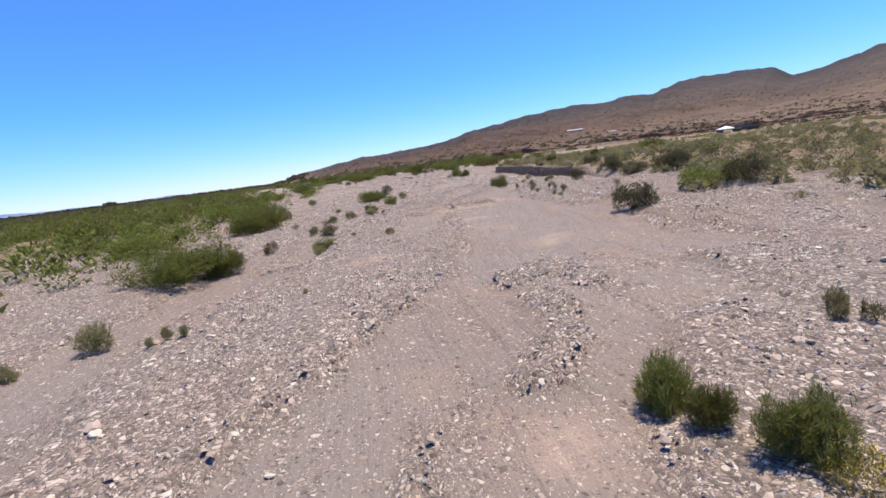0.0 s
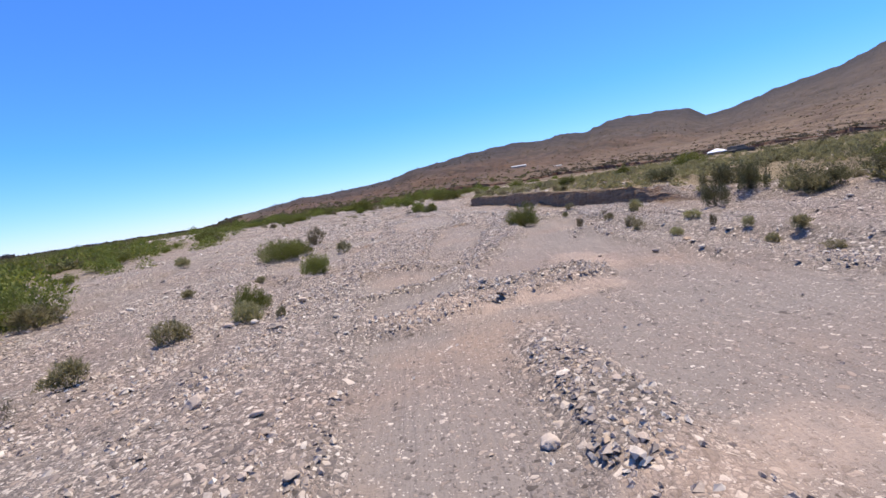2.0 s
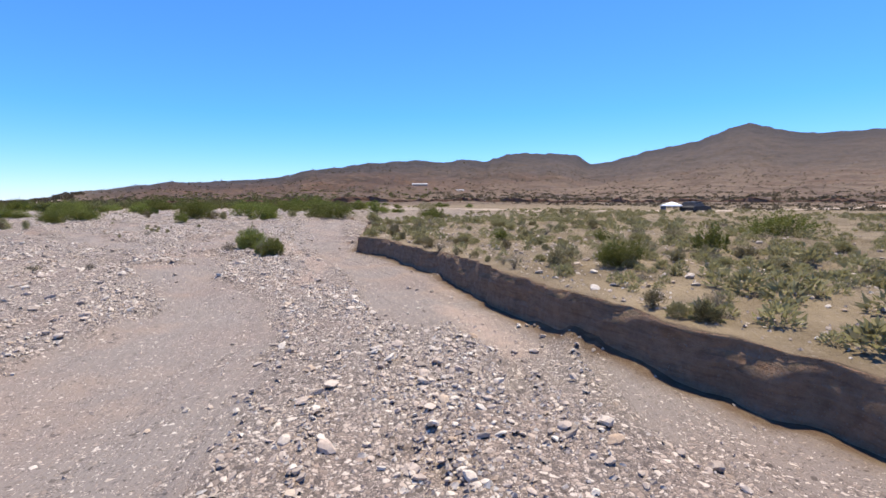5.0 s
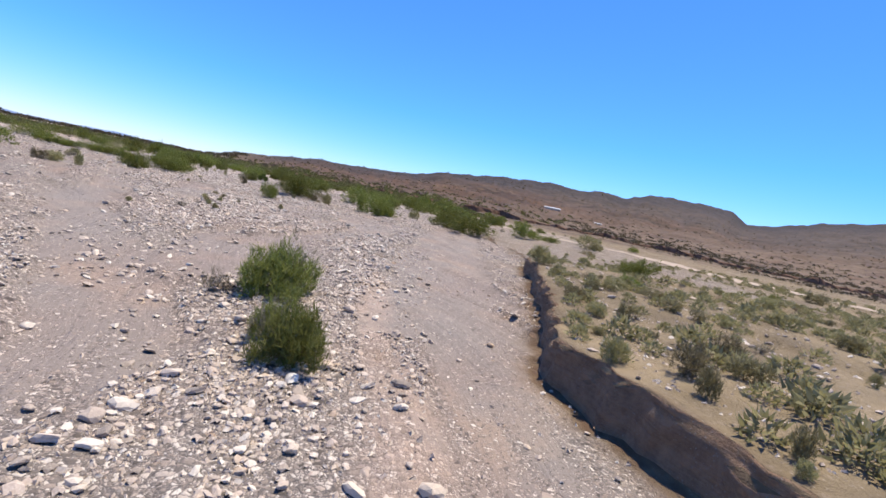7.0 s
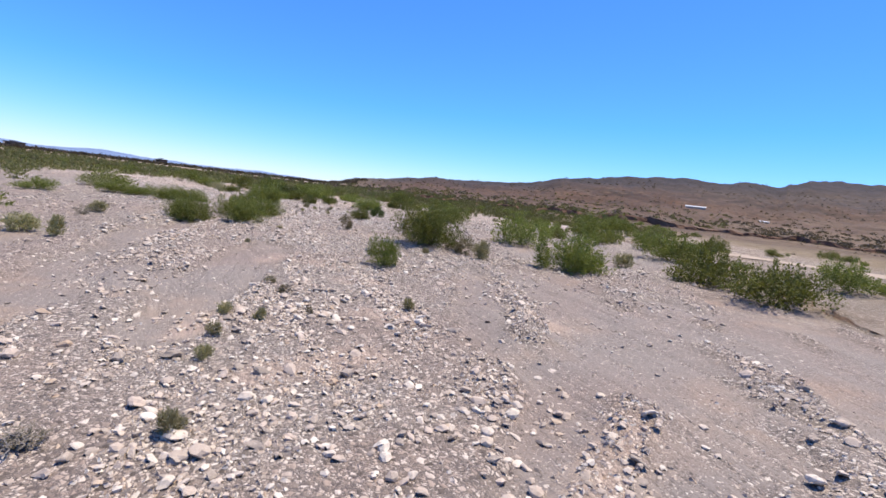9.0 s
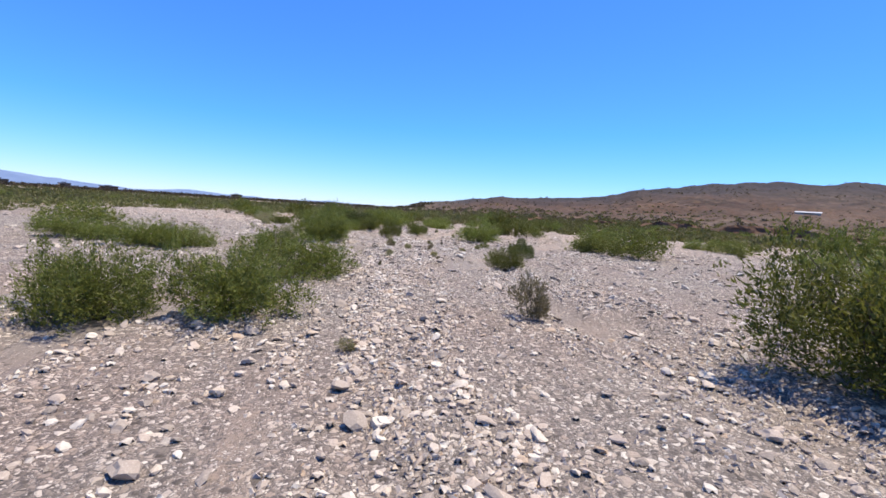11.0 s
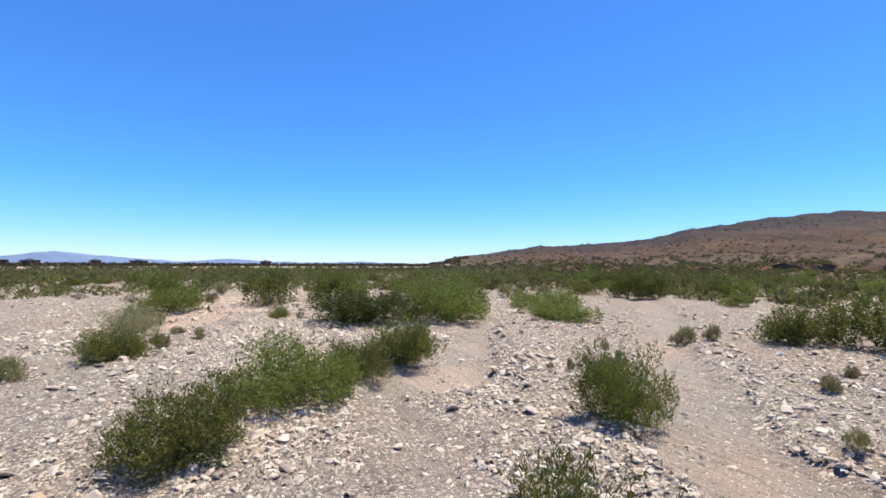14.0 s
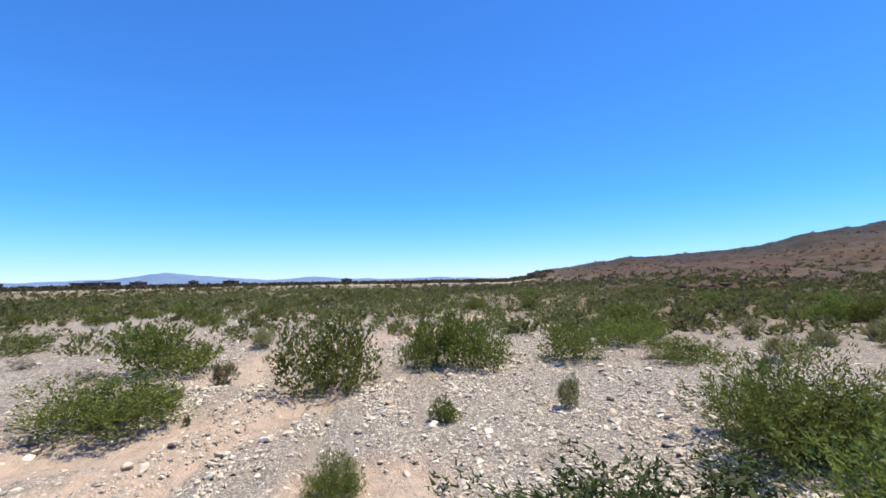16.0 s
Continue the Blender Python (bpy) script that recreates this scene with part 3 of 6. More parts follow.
def look_up(table, x, y):
    a, b = np.clip((x + 42) / 0.25, 0, table.shape[0] - 1.01), np.clip((y + 4) / 0.25, 0, table.shape[1] - 1.01)
    i, j = a.astype(int), b.astype(int)
    a, b = a - i, b - j
    return (table[i, j] * (1 - a) + table[i + 1, j] * a) * (1 - b) + (table[i, j + 1] * (1 - a) + table[i + 1, j + 1] * a) * b


def middle_x(y):
    """The middle of the wash, which bends away at its far end."""
    return np.where(y < 119, np.interp(y, LINE[:, 1], LINE[:, 0]), -22 - (y - 119) * 0.9)


def across(x, y):
    """How far across the wash a place lies, along lines that wander with the water."""
    return x - middle_x(y) + 1.6 * fbm(x * 0.12, y * 0.10, 3)


def streaks(x, y):
    """Fine braids that run with the water."""
    return fbm(across(x, y) * 1.25, y * 0.13, 4)


def gravel(x, y):
    """How stony the bed is, from 0 (fine sand) to 1: long bars that run with the wash."""
    u = x - 0.28 * np.clip(80 - y, -80, 40) * (y > 60) - 4 * np.sin(y / 37)
    s = 0.78 + 0.85 * fbm(u * 0.32, y * 0.06 + 4, 3) + 0.35 * fbm(x * 0.9, y * 0.5, 3) + 0.55 * streaks(x, y)
    s = np.clip(s + 0.25 * smooth((y - 92) / 15) + 0.28 * smooth((0.5 - x) / 3) * smooth((66 - y) / 10) * smooth((y - 10) / 12), 0, 1)
    s = np.clip(0.5 + 1.35 * (s - 0.55) - 0.36 * smooth((30 - y) / 10), 0, 1)
    s = s + (0.95 - s) * 0.8 * look_up(BAR_MAP, x, y)
    s = s * (1 - 0.8 * look_up(RUNNEL_MAP, x, y)) * (1 - 0.5 * look_up(TONGUE_MAP, x, y))
    return np.maximum(s, look_up(RIB_MAP, x, y))


def far_cut(az):
    """How far off the second, higher bank runs."""
    return 146 + 18 * fbm(az / 9, 2 + 0 * az, 3) + 3 * vnoise(az * 1.1, 5 + 0 * az)


def height(x, y, coarse=False):
    """The ground's height at any place."""
    x, y = np.asarray(x, float), np.asarray(y, float)
    u = x - bank_x(y)
    z = bed(x, y) - 0.07
    z = z + 0.16 * fbm(x * 0.16, y * 0.09, 3) + 0.07 * fbm(x * 0.7, y * 0.35 + 5, 3) + 0.12 * smooth((gravel(x, y) - 0.47) / 0.2) + 0.09 * streaks(x, y) * smooth((60 - np.abs(x)) / 20) + look_up(EDGE_MAP, x, y)
    if not coarse:
        z = z + 0.028 * fbm(x * 2.6, y * 2.6, 3) * (0.4 + gravel(x, y))
    # a low stony lip along the edge of the first terrace
    lip = 6.95 + 0.35 * fbm(y * 0.5, 9 + 0 * y, 3) + np.interp(y, [33, 37], [0, 0.7])
    z = z + 0.17 * smooth((x - lip) / 0.35) * smooth((y - 8) / 5) * smooth((39 - y) / 4) * smooth(-u / 3)
    # the terrace behind the bank
    rise = np.interp(y, SHELF_Y, SHELF_H) * (1 + np.where(y < 26, 1.1, 0.12) * fbm(y * 0.33, 2.2 + 0 * y, 3))
    wide = np.interp(y, [24, 30, 34.5, 36.5], [3.0, 1.2, 0.55, 0.17])
    step = np.clip((u + 0.08) / wide, 0, 1) ** 0.85
    foot = 0.20 * np.exp(-np.clip(-u - 0.05, 0, 9) / 0.22) * (u < 0.1) * np.clip(0.1 + 1.6 * fbm(y * 0.8, 1 + 0 * y, 3), 0, 1)
    z = z + rise * step + foot * smooth(rise)
    # the bank's rim keeps a height of its own
    hold = step * smooth((5 - u) / 3) * smooth((y - 35) / 4) * smooth((77 - y) / 2)
    z = z + (np.interp(y, RIM_Y, RIM_Z) + 0.05 * fbm(x * 0.9, y * 0.9, 3) + 0.03 * np.clip(u, 0, 5) - z) * hold * 0.9
    # the far plain and the hills
    r, az = np.hypot(x, y - 60), np.degrees(np.arctan2(x, y - 60))
    far = smooth((r - 90) / 60)
    el = np.interp(az + 0.35 * vnoise(az * 1.7, 0.5 + 0 * az), SKY_AZ, SKY_EL)
    el = el * (1 + 0.015 * vnoise(az * 1.3, 2.5 + 0 * az) + 0.012 * vnoise(az * 3.7, 4.5 + 0 * az))
    crest = np.interp(az, CREST_AZ, CREST_R)
    grow = np.clip(np.log(np.maximum(r, 100) / 100) / np.log(crest / 100), 0, 1) ** 2
    hill = r * np.tan(np.radians(el)) * grow
    hill = hill * (1 - smooth((r - crest) / (0.6 * crest)))
    rough = (fbm(x / 60, y / 60, 5) + 0.9 * np.abs(vnoise(x / 45, y / 45)) - 0.5 * np.abs(vnoise(x / 17, y / 17)) - 0.6 * np.abs(vnoise(az * 0.9, np.log(r + 1) * 4)) + 0.2) * 13 * grow * (1 - 0.85 * grow) * np.clip(el / 4, 0, 1)
    shelf = 1.1 * np.clip(0.6 + 1.1 * fbm(az / 2.3, 7 + 0 * az, 3), 0.05, 1.2) * smooth((r - far_cut(az)) / 7) * smooth((az + 18) / 20) * smooth((110 - az) / 15)
    return z + far * (hill + rough) + shelf


# ---- mesh helpers ----
def mesh_from(name, verts, faces, material, smooth_faces=False):
    me = bpy.data.meshes.new(name)
    me.from_pydata(verts, [], faces)
    me.materials.append(material)
    if smooth_faces:
        me.polygons.foreach_set("use_smooth", [True] * len(me.polygons))
    me.update()
    return me


def mesh_arrays(name, verts, faces, material, smooth_faces=False):
    """The same for large numpy arrays whose faces all have the same number of corners."""
    me = bpy.data.meshes.new(name)
    n, k = faces.shape
    me.vertices.add(len(verts))
    me.vertices.foreach_set("co", np.ascontiguousarray(verts, np.float32).ravel())
    me.loops.add(n * k)
    me.loops.foreach_set("vertex_index", np.ascontiguousarray(faces, np.int32).ravel())
    me.polygons.add(n)
    me.polygons.foreach_set("loop_start", np.arange(0, n * k, k, dtype=np.int32))
    me.polygons.foreach_set("use_smooth", np.full(n, smooth_faces, bool))
    me.materials.append(material)
    me.update(calc_edges=True)
    me.validate()
    return me


def part(name, me, parent, label=""):
    ob = new(name, me)
    ob.parent = parent
    return tagged(ob, label)


def part_bm(name, bm, material, parent, label=""):
    me = bpy.data.meshes.new(name)
    bm.to_mesh(me)
    bm.free()
    me.materials.append(material)
    return part(name, me, parent, label)


def at_ground(x, y):
    return float(height(x, y))


# ---- ground ----
def grid_faces(rows, cols, first=0, closed=False):
    i, j = np.meshgrid(np.arange(rows - 1), np.arange(cols if closed else cols - 1), indexing="ij")
    k = (j + 1) % cols
    return (first + np.stack([i * cols + j, i * cols + k, (i + 1) * cols + k, (i + 1) * cols + j], -1)).reshape(-1, 4)


U_IN, Y_IN = (-72.0, 56.0), (-34.0, 214.0)


def inside(u, y):
    return np.minimum(np.minimum(u - U_IN[0], U_IN[1] - u), np.minimum(y - Y_IN[0], Y_IN[1] - y))


def build_ground():
    u = np.concatenate([np.arange(-72, -46, 0.8), np.arange(-46, -0.4, 0.24), np.arange(-0.38, -0.1, 0.06), np.arange(-0.09, 0.16, 0.018), np.arange(0.17, 0.5, 0.06), np.arange(0.5, 16, 0.35), np.arange(16, 56.5, 0.9)])
    y = np.concatenate([np.arange(-34, -8, 1.2), np.arange(-8, 33, 0.22), np.arange(33, 78, 0.14), np.arange(78, 136, 0.22), np.arange(136, 215, 1.0)])
    Y, U = np.meshgrid(y, u, indexing="ij")
    X = U + bank_x(Y)
    Z = height(X, Y)
    # the face of the bank is crumbled and scalloped
    wall = np.exp(-((U - 0.03) / 0.13) ** 2) * smooth((Y - 30) / 6)
    X = X + wall * (0.10 * fbm(Y * 2.2, Z * 2.0, 3) + 0.055 * vnoise(Y * 5.5, Z * 8) + 0.03 * vnoise(Y * 1.5, Z * 18)) - 0.02 * np.exp(-((U - 0.09) / 0.05) ** 2) * smooth((Y - 34) / 3)
    Z = Z - 1.6 * smooth(1 - inside(U, Y) / 4)
    near = np.stack([X, Y, Z], -1).reshape(-1, 3)
    az = np.radians(np.concatenate([np.arange(-90, 100, 0.3), np.arange(100, 270, 2.5)]))
    r = np.exp(np.linspace(np.log(60), np.log(4700), 210))
    R, A = np.meshgrid(r, az, indexing="ij")
    X2, Y2 = R * np.sin(A), 60 + R * np.cos(A)
    U2 = X2 - bank_x(Y2)
    Z2 = height(X2, Y2, True) - 2.5 * smooth((inside(U2, Y2) - 1) / 4) - 12 * smooth((R - 2600) / 2000)
    wide = np.stack([X2, Y2, Z2], -1).reshape(-1, 3)
    verts = np.concatenate([near, wide])
    faces = np.concatenate([grid_faces(*X.shape)[:, ::-1], grid_faces(*X2.shape, first=len(near), closed=True)])
    me = mesh_arrays("ground", verts, faces, GROUND, True)
    vx, vy = verts[:, 0], verts[:, 1]
    vu = vx - bank_x(vy)
    rr, aa = np.hypot(vx, vy - 60), np.degrees(np.arctan2(vx, vy - 60))
    rise = np.interp(vy, SHELF_Y, SHELF_H)
    leftward = smooth((middle_x(vy) - np.interp(vy, [95, 115], [18, 25]) - vx + 6 * fbm(vx * 0.05, vy * 0.05, 3)) / 12)
    zone = np.ones((len(verts), 4), np.float32)
    zone[:, 0] = smooth((aa + 30) / 22) * np.where(aa > 0, smooth((rr - 74) / 66), smooth((rr - 75) / 80))
    edge = np.interp(vy, [30, 37], [4.2, 0]) * (1 + 0.6 * fbm(vx * 0.4, vy * 0.4, 3))
    zone[:, 1] = np.maximum(smooth((vu + 0.42 - edge) / np.interp(vy, [30, 37], [2.0, 0.2])) * np.maximum(smooth(rise / 0.3), smooth((vu - 8) / 20)), 0.9 * np.maximum(leftward, smooth((vy - 144 + 8 * fbm(vx * 0.06, vy * 0.06, 3)) / 22)))
    zone[:, 2] = gravel(vx, vy)
    zone[:, 3] = look_up(TONGUE_MAP, vx, vy)
    layer = me.color_attributes.new("zone", "FLOAT_COLOR", "POINT")
    layer.data.foreach_set("color", zone.ravel())
    # a place across and along the wash, for rows of pebbles that follow the water
    flow = np.zeros((len(verts), 3), np.float32)
    flow[:, 0], flow[:, 1] = across(vx, vy), vy
    # crumbled earth along the foot of the bank, where its shadow is deepened by colour
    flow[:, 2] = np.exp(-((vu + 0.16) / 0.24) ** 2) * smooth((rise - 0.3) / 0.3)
    # how near a place stands to the hills' crest
    crest = np.interp(aa, CREST_AZ, CREST_R) * (1 + 0.10 * fbm(aa / 2.5, 3 + 0 * aa, 3))
    me.attributes.new("crest", "FLOAT", "POINT").data.foreach_set("value", (rr / crest).astype(np.float32))
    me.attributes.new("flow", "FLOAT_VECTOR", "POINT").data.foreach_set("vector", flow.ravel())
    return tagged(new("ground", me), "pinkish sand and gravel wash with an undercut earth bank and brown hills beyond", "ground", kind="structure")


build_ground()
rng = np.random.RandomState(11)


# ---- stones ----
def ico(level):
    bm = bmesh.new()
    bmesh.ops.create_icosphere(bm, subdivisions=level, radius=1)
    v = np.array([q.co[:] for q in bm.verts])
    f = np.array([[q.index for q in g.verts] for g in bm.faces])
    bm.free()
    return v, f


def stone_shape(level, seed):
    """A worn, angular stone: a ball cut by a few random planes and squashed."""
    s = np.random.RandomState(seed)
    v, f = ico(level)
    for _ in range(12):
        n = s.normal(size=3)
        n /= np.linalg.norm(n)
        d = s.uniform(0.48, 0.82)
        over = np.maximum(v @ n - d, 0)
        v = v - over[:, None] * n
    v = v * (1 + 0.06 * s.normal(size=(len(v), 1)))
    return v * [1, s.uniform(0.6, 0.95), s.uniform(0.38, 0.62)], f


def scatter_cobbles():
    """All the loose stones of the wash that are too many to count."""
    shapes = []
    # chips: four corners on the ground and a ridge, all uneven
    for k in range(8):
        s = np.random.RandomState(200 + k)
        a = np.array([0.4, 1.9, 3.5, 5.1]) + s.uniform(-0.35, 0.35, 4)
        low = np.stack([np.cos(a) * s.uniform(0.8, 1.1, 4), np.sin(a) * s.uniform(0.6, 0.9, 4), s.uniform(-0.35, -0.1, 4)], -1)
        ridge = np.array([(0.42, s.uniform(-0.3, 0.3), s.uniform(0.3, 0.55)), (-0.42, s.uniform(-0.3, 0.3), s.uniform(0.3, 0.55))])
        shapes.append((np.concatenate([low, ridge]), np.array([(0, 1, 5), (0, 5, 4), (1, 2, 5), (2, 3, 4), (2, 4, 5), (3, 0, 4)])))
    for k in range(10):
        v, f = stone_shape(1, k)
        shapes.append((v, f[v[f][:, :, 2].mean(1) > -0.08]))
    for k in range(6):
        v, f = stone_shape(2, 30 + k)
        shapes.append((v, f[v[f][:, :, 2].mean(1) > -0.12]))
    spots = []
    line = np.array([[t, *eye] for t, eye, _, _ in PATH])
    for count, side, lo, hi, power in ((105000, 8, 0.02, 0.05, 1.3), (70000, 10, 0.035, 0.08, 1.5), (10000, 16, 0.07, 0.16, 2.2), (14000, 14, 0.050, 0.115, 1.4)):
        t = rng.uniform(0, 18.2, count * 6)
        on = np.maximum(t - 16, 0) * 9
        x0, y0 = np.interp(t, line[:, 0], line[:, 1]) - 0.6 * on, np.interp(t, line[:, 0], line[:, 2]) + 0.8 * on
        x, y = x0 + rng.normal(size=len(t)) * side * 0.6, y0 + rng.uniform(-1, 9, len(t))
        want = np.clip(gravel(x, y) * 2.1 - 0.8, 0.05 if hi < 0.06 else 0.02, 1) * np.clip(0.6 + 1.2 * fbm(x * 0.8, y * 0.5, 3), 0.04, 1)
        want = want * np.clip(0.7 + 2.2 * fbm(across(x, y) * 2.3, y * 0.22 + 7, 3), 0.08, 1.5)
        want = want * (np.interp(y, [34, 44], [0.3, 1.0]) if hi > 0.1 else 1.0)
        want = np.maximum(want, (0.9 if hi < 0.06 else 0.5 if hi < 0.1 else 0.04) * look_up(RIB_MAP, x, y))
        if power == 1.4:
            # fields of coarse pale stones in the middle reach
            want = 0.75 * look_up(BAR_MAP, x, y) * (np.abs(y - 76) < 18) * np.clip(0.5 + 1.5 * fbm(x * 0.6, y * 0.4, 3), 0.05, 1)
        ok = (rng.rand(len(t)) < want) & (x - bank_x(y) < np.interp(y, [30, 37], [5.0, -0.15])) | (x - bank_x(y) > 0.3) & (rng.rand(len(t)) < 0.07)
        pick = np.nonzero(ok)[0][:count]
        size = (lo + (hi - lo) * rng.rand(len(pick)) ** power)
        size = size * np.interp(y[pick], [0, 34, 46, 60, 66, 90, 100], [0.74, 0.74, 0.92, 0.92, 0.97, 0.94, 0.92])
        spots.append(np.stack([x[pick], y[pick], size], -1))
    spots = np.concatenate(spots)
    order = np.where(spots[:, 2] > 0.09, rng.randint(18, 24, len(spots)), np.where(spots[:, 2] > 0.056, rng.randint(8, 18, len(spots)), rng.randint(0, 8, len(spots))))
    verts, faces, first = [], [], 0
    for k, (v, f) in enumerate(shapes):
        q = spots[order == k]
        a = rng.uniform(0, 2 * np.pi, len(q))
        tip = rng.normal(size=(len(q), 2)) * 0.22
        sx = q[:, 2] * rng.uniform(0.75, 1.3, len(q))
        w = v[None] * np.stack([sx, q[:, 2], q[:, 2]], -1)[:, None]
        w[..., 2] += w[..., 0] * tip[:, :1] + w[..., 1] * tip[:, 1:]
        c, s = np.cos(a)[:, None], np.sin(a)[:, None]
        z = height(q[:, 0], q[:, 1]) + q[:, 2] * 0.18
        w = np.stack([w[..., 0] * c - w[..., 1] * s + q[:, :1], w[..., 0] * s + w[..., 1] * c + q[:, 1:2], w[..., 2] + z[:, None]], -1)
        verts.append(w.reshape(-1, 3))
        faces.append((f[None] + (first + np.arange(len(q)) * len(v))[:, None, None]).reshape(-1, 3))
        first += len(q) * len(v)
    me = mesh_arrays("cobbles", np.concatenate(verts), np.concatenate(faces), COBBLE)
    return tagged(new("cobbles", me), "loose grey, white and pink cobbles strewn over the wash", "cobbles", kind="stuff")


scatter_cobbles()


# ---- shrubs ----
def leaf_cards(points, ways, size, seed, slim=0.42):
    """Small pointed leaves, one diamond each, at the points, along the ways."""
    s = np.random.RandomState(seed)
    n = len(points)
    w = ways + s.normal(size=(n, 3)) * 0.55
    w /= np.linalg.norm(w, axis=1, keepdims=True)
    side = np.cross(w, s.normal(size=(n, 3)))
    side /= np.linalg.norm(side, axis=1, keepdims=True)
    ln = size * s.uniform(0.6, 1.4, (n, 1))
    root, tip = points, points + w * ln
    v = np.stack([root - side * ln * slim / 2, root + side * ln * slim / 2, tip], 1).reshape(-1, 3)
    return v, np.arange(n * 3).reshape(-1, 3)


def tubes(lines, radii):
    """Three-sided tapering stems along polylines, grown together at the root."""
    verts, faces = [], []
    for line, (r0, r1) in zip(lines, radii):
        first, n = len(verts) - 3 * bool(verts), len(line)
        for i, p in enumerate(line):
            if i == 0 and verts:
                continue
            r = r0 + (r1 - r0) * i / (n - 1)
            for k in range(3):
                verts.append((p[0] + r * math.cos(k * 2.094), p[1] + r * math.sin(k * 2.094), p[2]))
        for i in range(n - 1):
            for k in range(3):
                a, b = (first if i else 0) + i * 3 + k, (first if i else 0) + i * 3 + (k + 1) % 3
                c, d = first + i * 3 + 3 + (k + 1) % 3, first + i * 3 + 3 + k
                faces.append((a, b, c, d))
    return verts, faces


def shrub(name, w, h, lobes, leaves, leaf, seed, leaf_mat, twig_mat, label, category, stems=24, radius=0.012, slim=0.5, shell=0.7, upright=0.5, spray=24, dome=0.30):
    """One shrub at the origin, w wide and h high: woody branchwork and a crown of small leaves in uneven lobes."""
    s = np.random.RandomState(seed)
    top = tagged(new(name), label, category)
    # the lobes of the crown: one in the middle, the others round it, lower and smaller
    mid, size = [], []
    for k in range(lobes):
        a = 2 * np.pi * k / max(lobes - 1, 1) + s.uniform(-0.5, 0.5)
        out = s.uniform(0, 0.08) * w if k == 0 else s.uniform(0.10, 0.40) * w
        tall = h * (s.uniform(0.85, 1.0) if k == 0 else s.uniform(0.38, 1.0))
        wide = w * (s.uniform(dome - 0.04, dome + 0.04) if k == 0 else s.uniform(0.19, 0.27))
        wide = max(min(wide, 0.5 * w - out), 0.10 * w) if k else wide
        mid.append((out * math.cos(a), out * math.sin(a), tall * 0.42))
        size.append((wide, wide * s.uniform(0.85, 1.1), tall * 0.58))
    mid, size = np.array(mid), np.array(size)
    share = (size[:, 0] * size[:, 2]) / (size[:, 0] * size[:, 2]).sum()
    # sprays: short leafy twigs that reach out of the lobes
    many = leaves // spray
    pick = s.choice(lobes, many, p=share)
    d = s.normal(size=(many, 3))
    d /= np.linalg.norm(d, axis=1, keepdims=True)
    d[:, 2] = np.abs(d[:, 2]) * np.where(s.rand(many) < 0.78, 1, -0.75)
    bump = 1 + 0.28 * vnoise(d[:, 0] * 3.1 + pick * 7.7 + seed, d[:, 1] * 3.1 + d[:, 2] * 2.7)
    depth = np.where(s.rand(many) < shell, 1.04 - np.abs(s.normal(size=many)) * 0.20, s.rand(many) ** 0.5)
    depth = depth + (s.rand(many) < 0.12) * s.uniform(0, 0.22, many)
    ends = mid[pick] + d * size[pick] * (bump * depth)[:, None]
    axis = d + [0, 0, upright] + s.normal(size=(many, 3)) * 0.30
    axis /= np.linalg.norm(axis, axis=1, keepdims=True)
    of = np.repeat(np.arange(many), spray)
    leaves = len(of)
    back = s.rand(leaves, 1)
    long = (0.105 * w * s.uniform(0.6, 1.3, many))[of][:, None]
    pts = ends[of] - axis[of] * back * long + s.normal(size=(leaves, 3)) * long * (0.08 + 0.16 * back)
    d = axis[of]
    low = pts[:, 2] < 0.03 * h
    pts[low, 2] = s.uniform(0.01, 0.16, low.sum()) * h
    v, f = leaf_cards(pts, d, leaf, seed + 1, slim)
    lines = []
    for k in range(stems):
        q = int(s.choice(lobes, p=share))
        e = s.normal(size=3)
        e /= np.linalg.norm(e)
        end = mid[q] + np.array([e[0], e[1], abs(e[2])]) * size[q] * s.uniform(0.7, 1.02)
        root = np.array([s.normal() * 0.05 * w, s.normal() * 0.05 * w, -0.05 * h])
        t = np.linspace(0, 1, 5)[:, None]
        line = root + (end - root) * np.concatenate([t ** 1.25, t ** 1.25, t ** 0.85], 1)
        line[1:] += s.normal(size=(4, 3)) * 0.018 * w
        lines.append(line)
    tv, tf = tubes(lines, [(radius, radius * 0.3)] * len(lines))
    part("branchwork", mesh_from(name + "_branchwork", tv, tf, twig_mat), top, "thin woody stems fanning out from the root")
    part("foliage", mesh_arrays(name + "_foliage", v, f, leaf_mat), top)
    top["w"], top["h"] = w, h
    return top


NEAR = [shrub("creosote_bush", 2.6, 1.5, 15, 21000, 0.056, 221 + k, LEAF_GREEN, TWIG, "dense green creosote bush rooted in the gravel", "bush", 34, 0.012, 0.34, 0.62, 0.75) for k in range(4)]
DEEP = [shrub("creosote_bush", 2.6, 1.5, 15, 22000, 0.056, 321 + k, LEAF_DEEP, TWIG, "dark green bush with bare sticks at its foot", "bush", 30, 0.012, 0.40, 0.62) for k in range(3)]
LUSH = [shrub("creosote_bush", 2.6, 1.5, 15, 12000, 0.060, 121 + k, LEAF_GREEN, TWIG, "dense green creosote bush rooted in the gravel", "bush", 18, 0.012, 0.5, 0.7, 0.5, 14) for k in range(5)]
GREEN = [shrub("creosote_bush", 2.4, 1.3, 13, 5600, 0.068, 21 + k, LEAF_GREEN, TWIG, "dense green creosote bush rooted in the gravel", "bush", 8, 0.012, 0.55, 0.7, 0.5, 9) for k in range(5)]
YOUNG = [shrub("creosote_bush", 1.1, 0.75, 8, 3000, 0.048, 41 + k, LEAF_GREEN, TWIG, "young bright green creosote bush in the gravel", "bush", 8, 0.008, 0.5, 0.7, 0.5, 10) for k in range(3)]
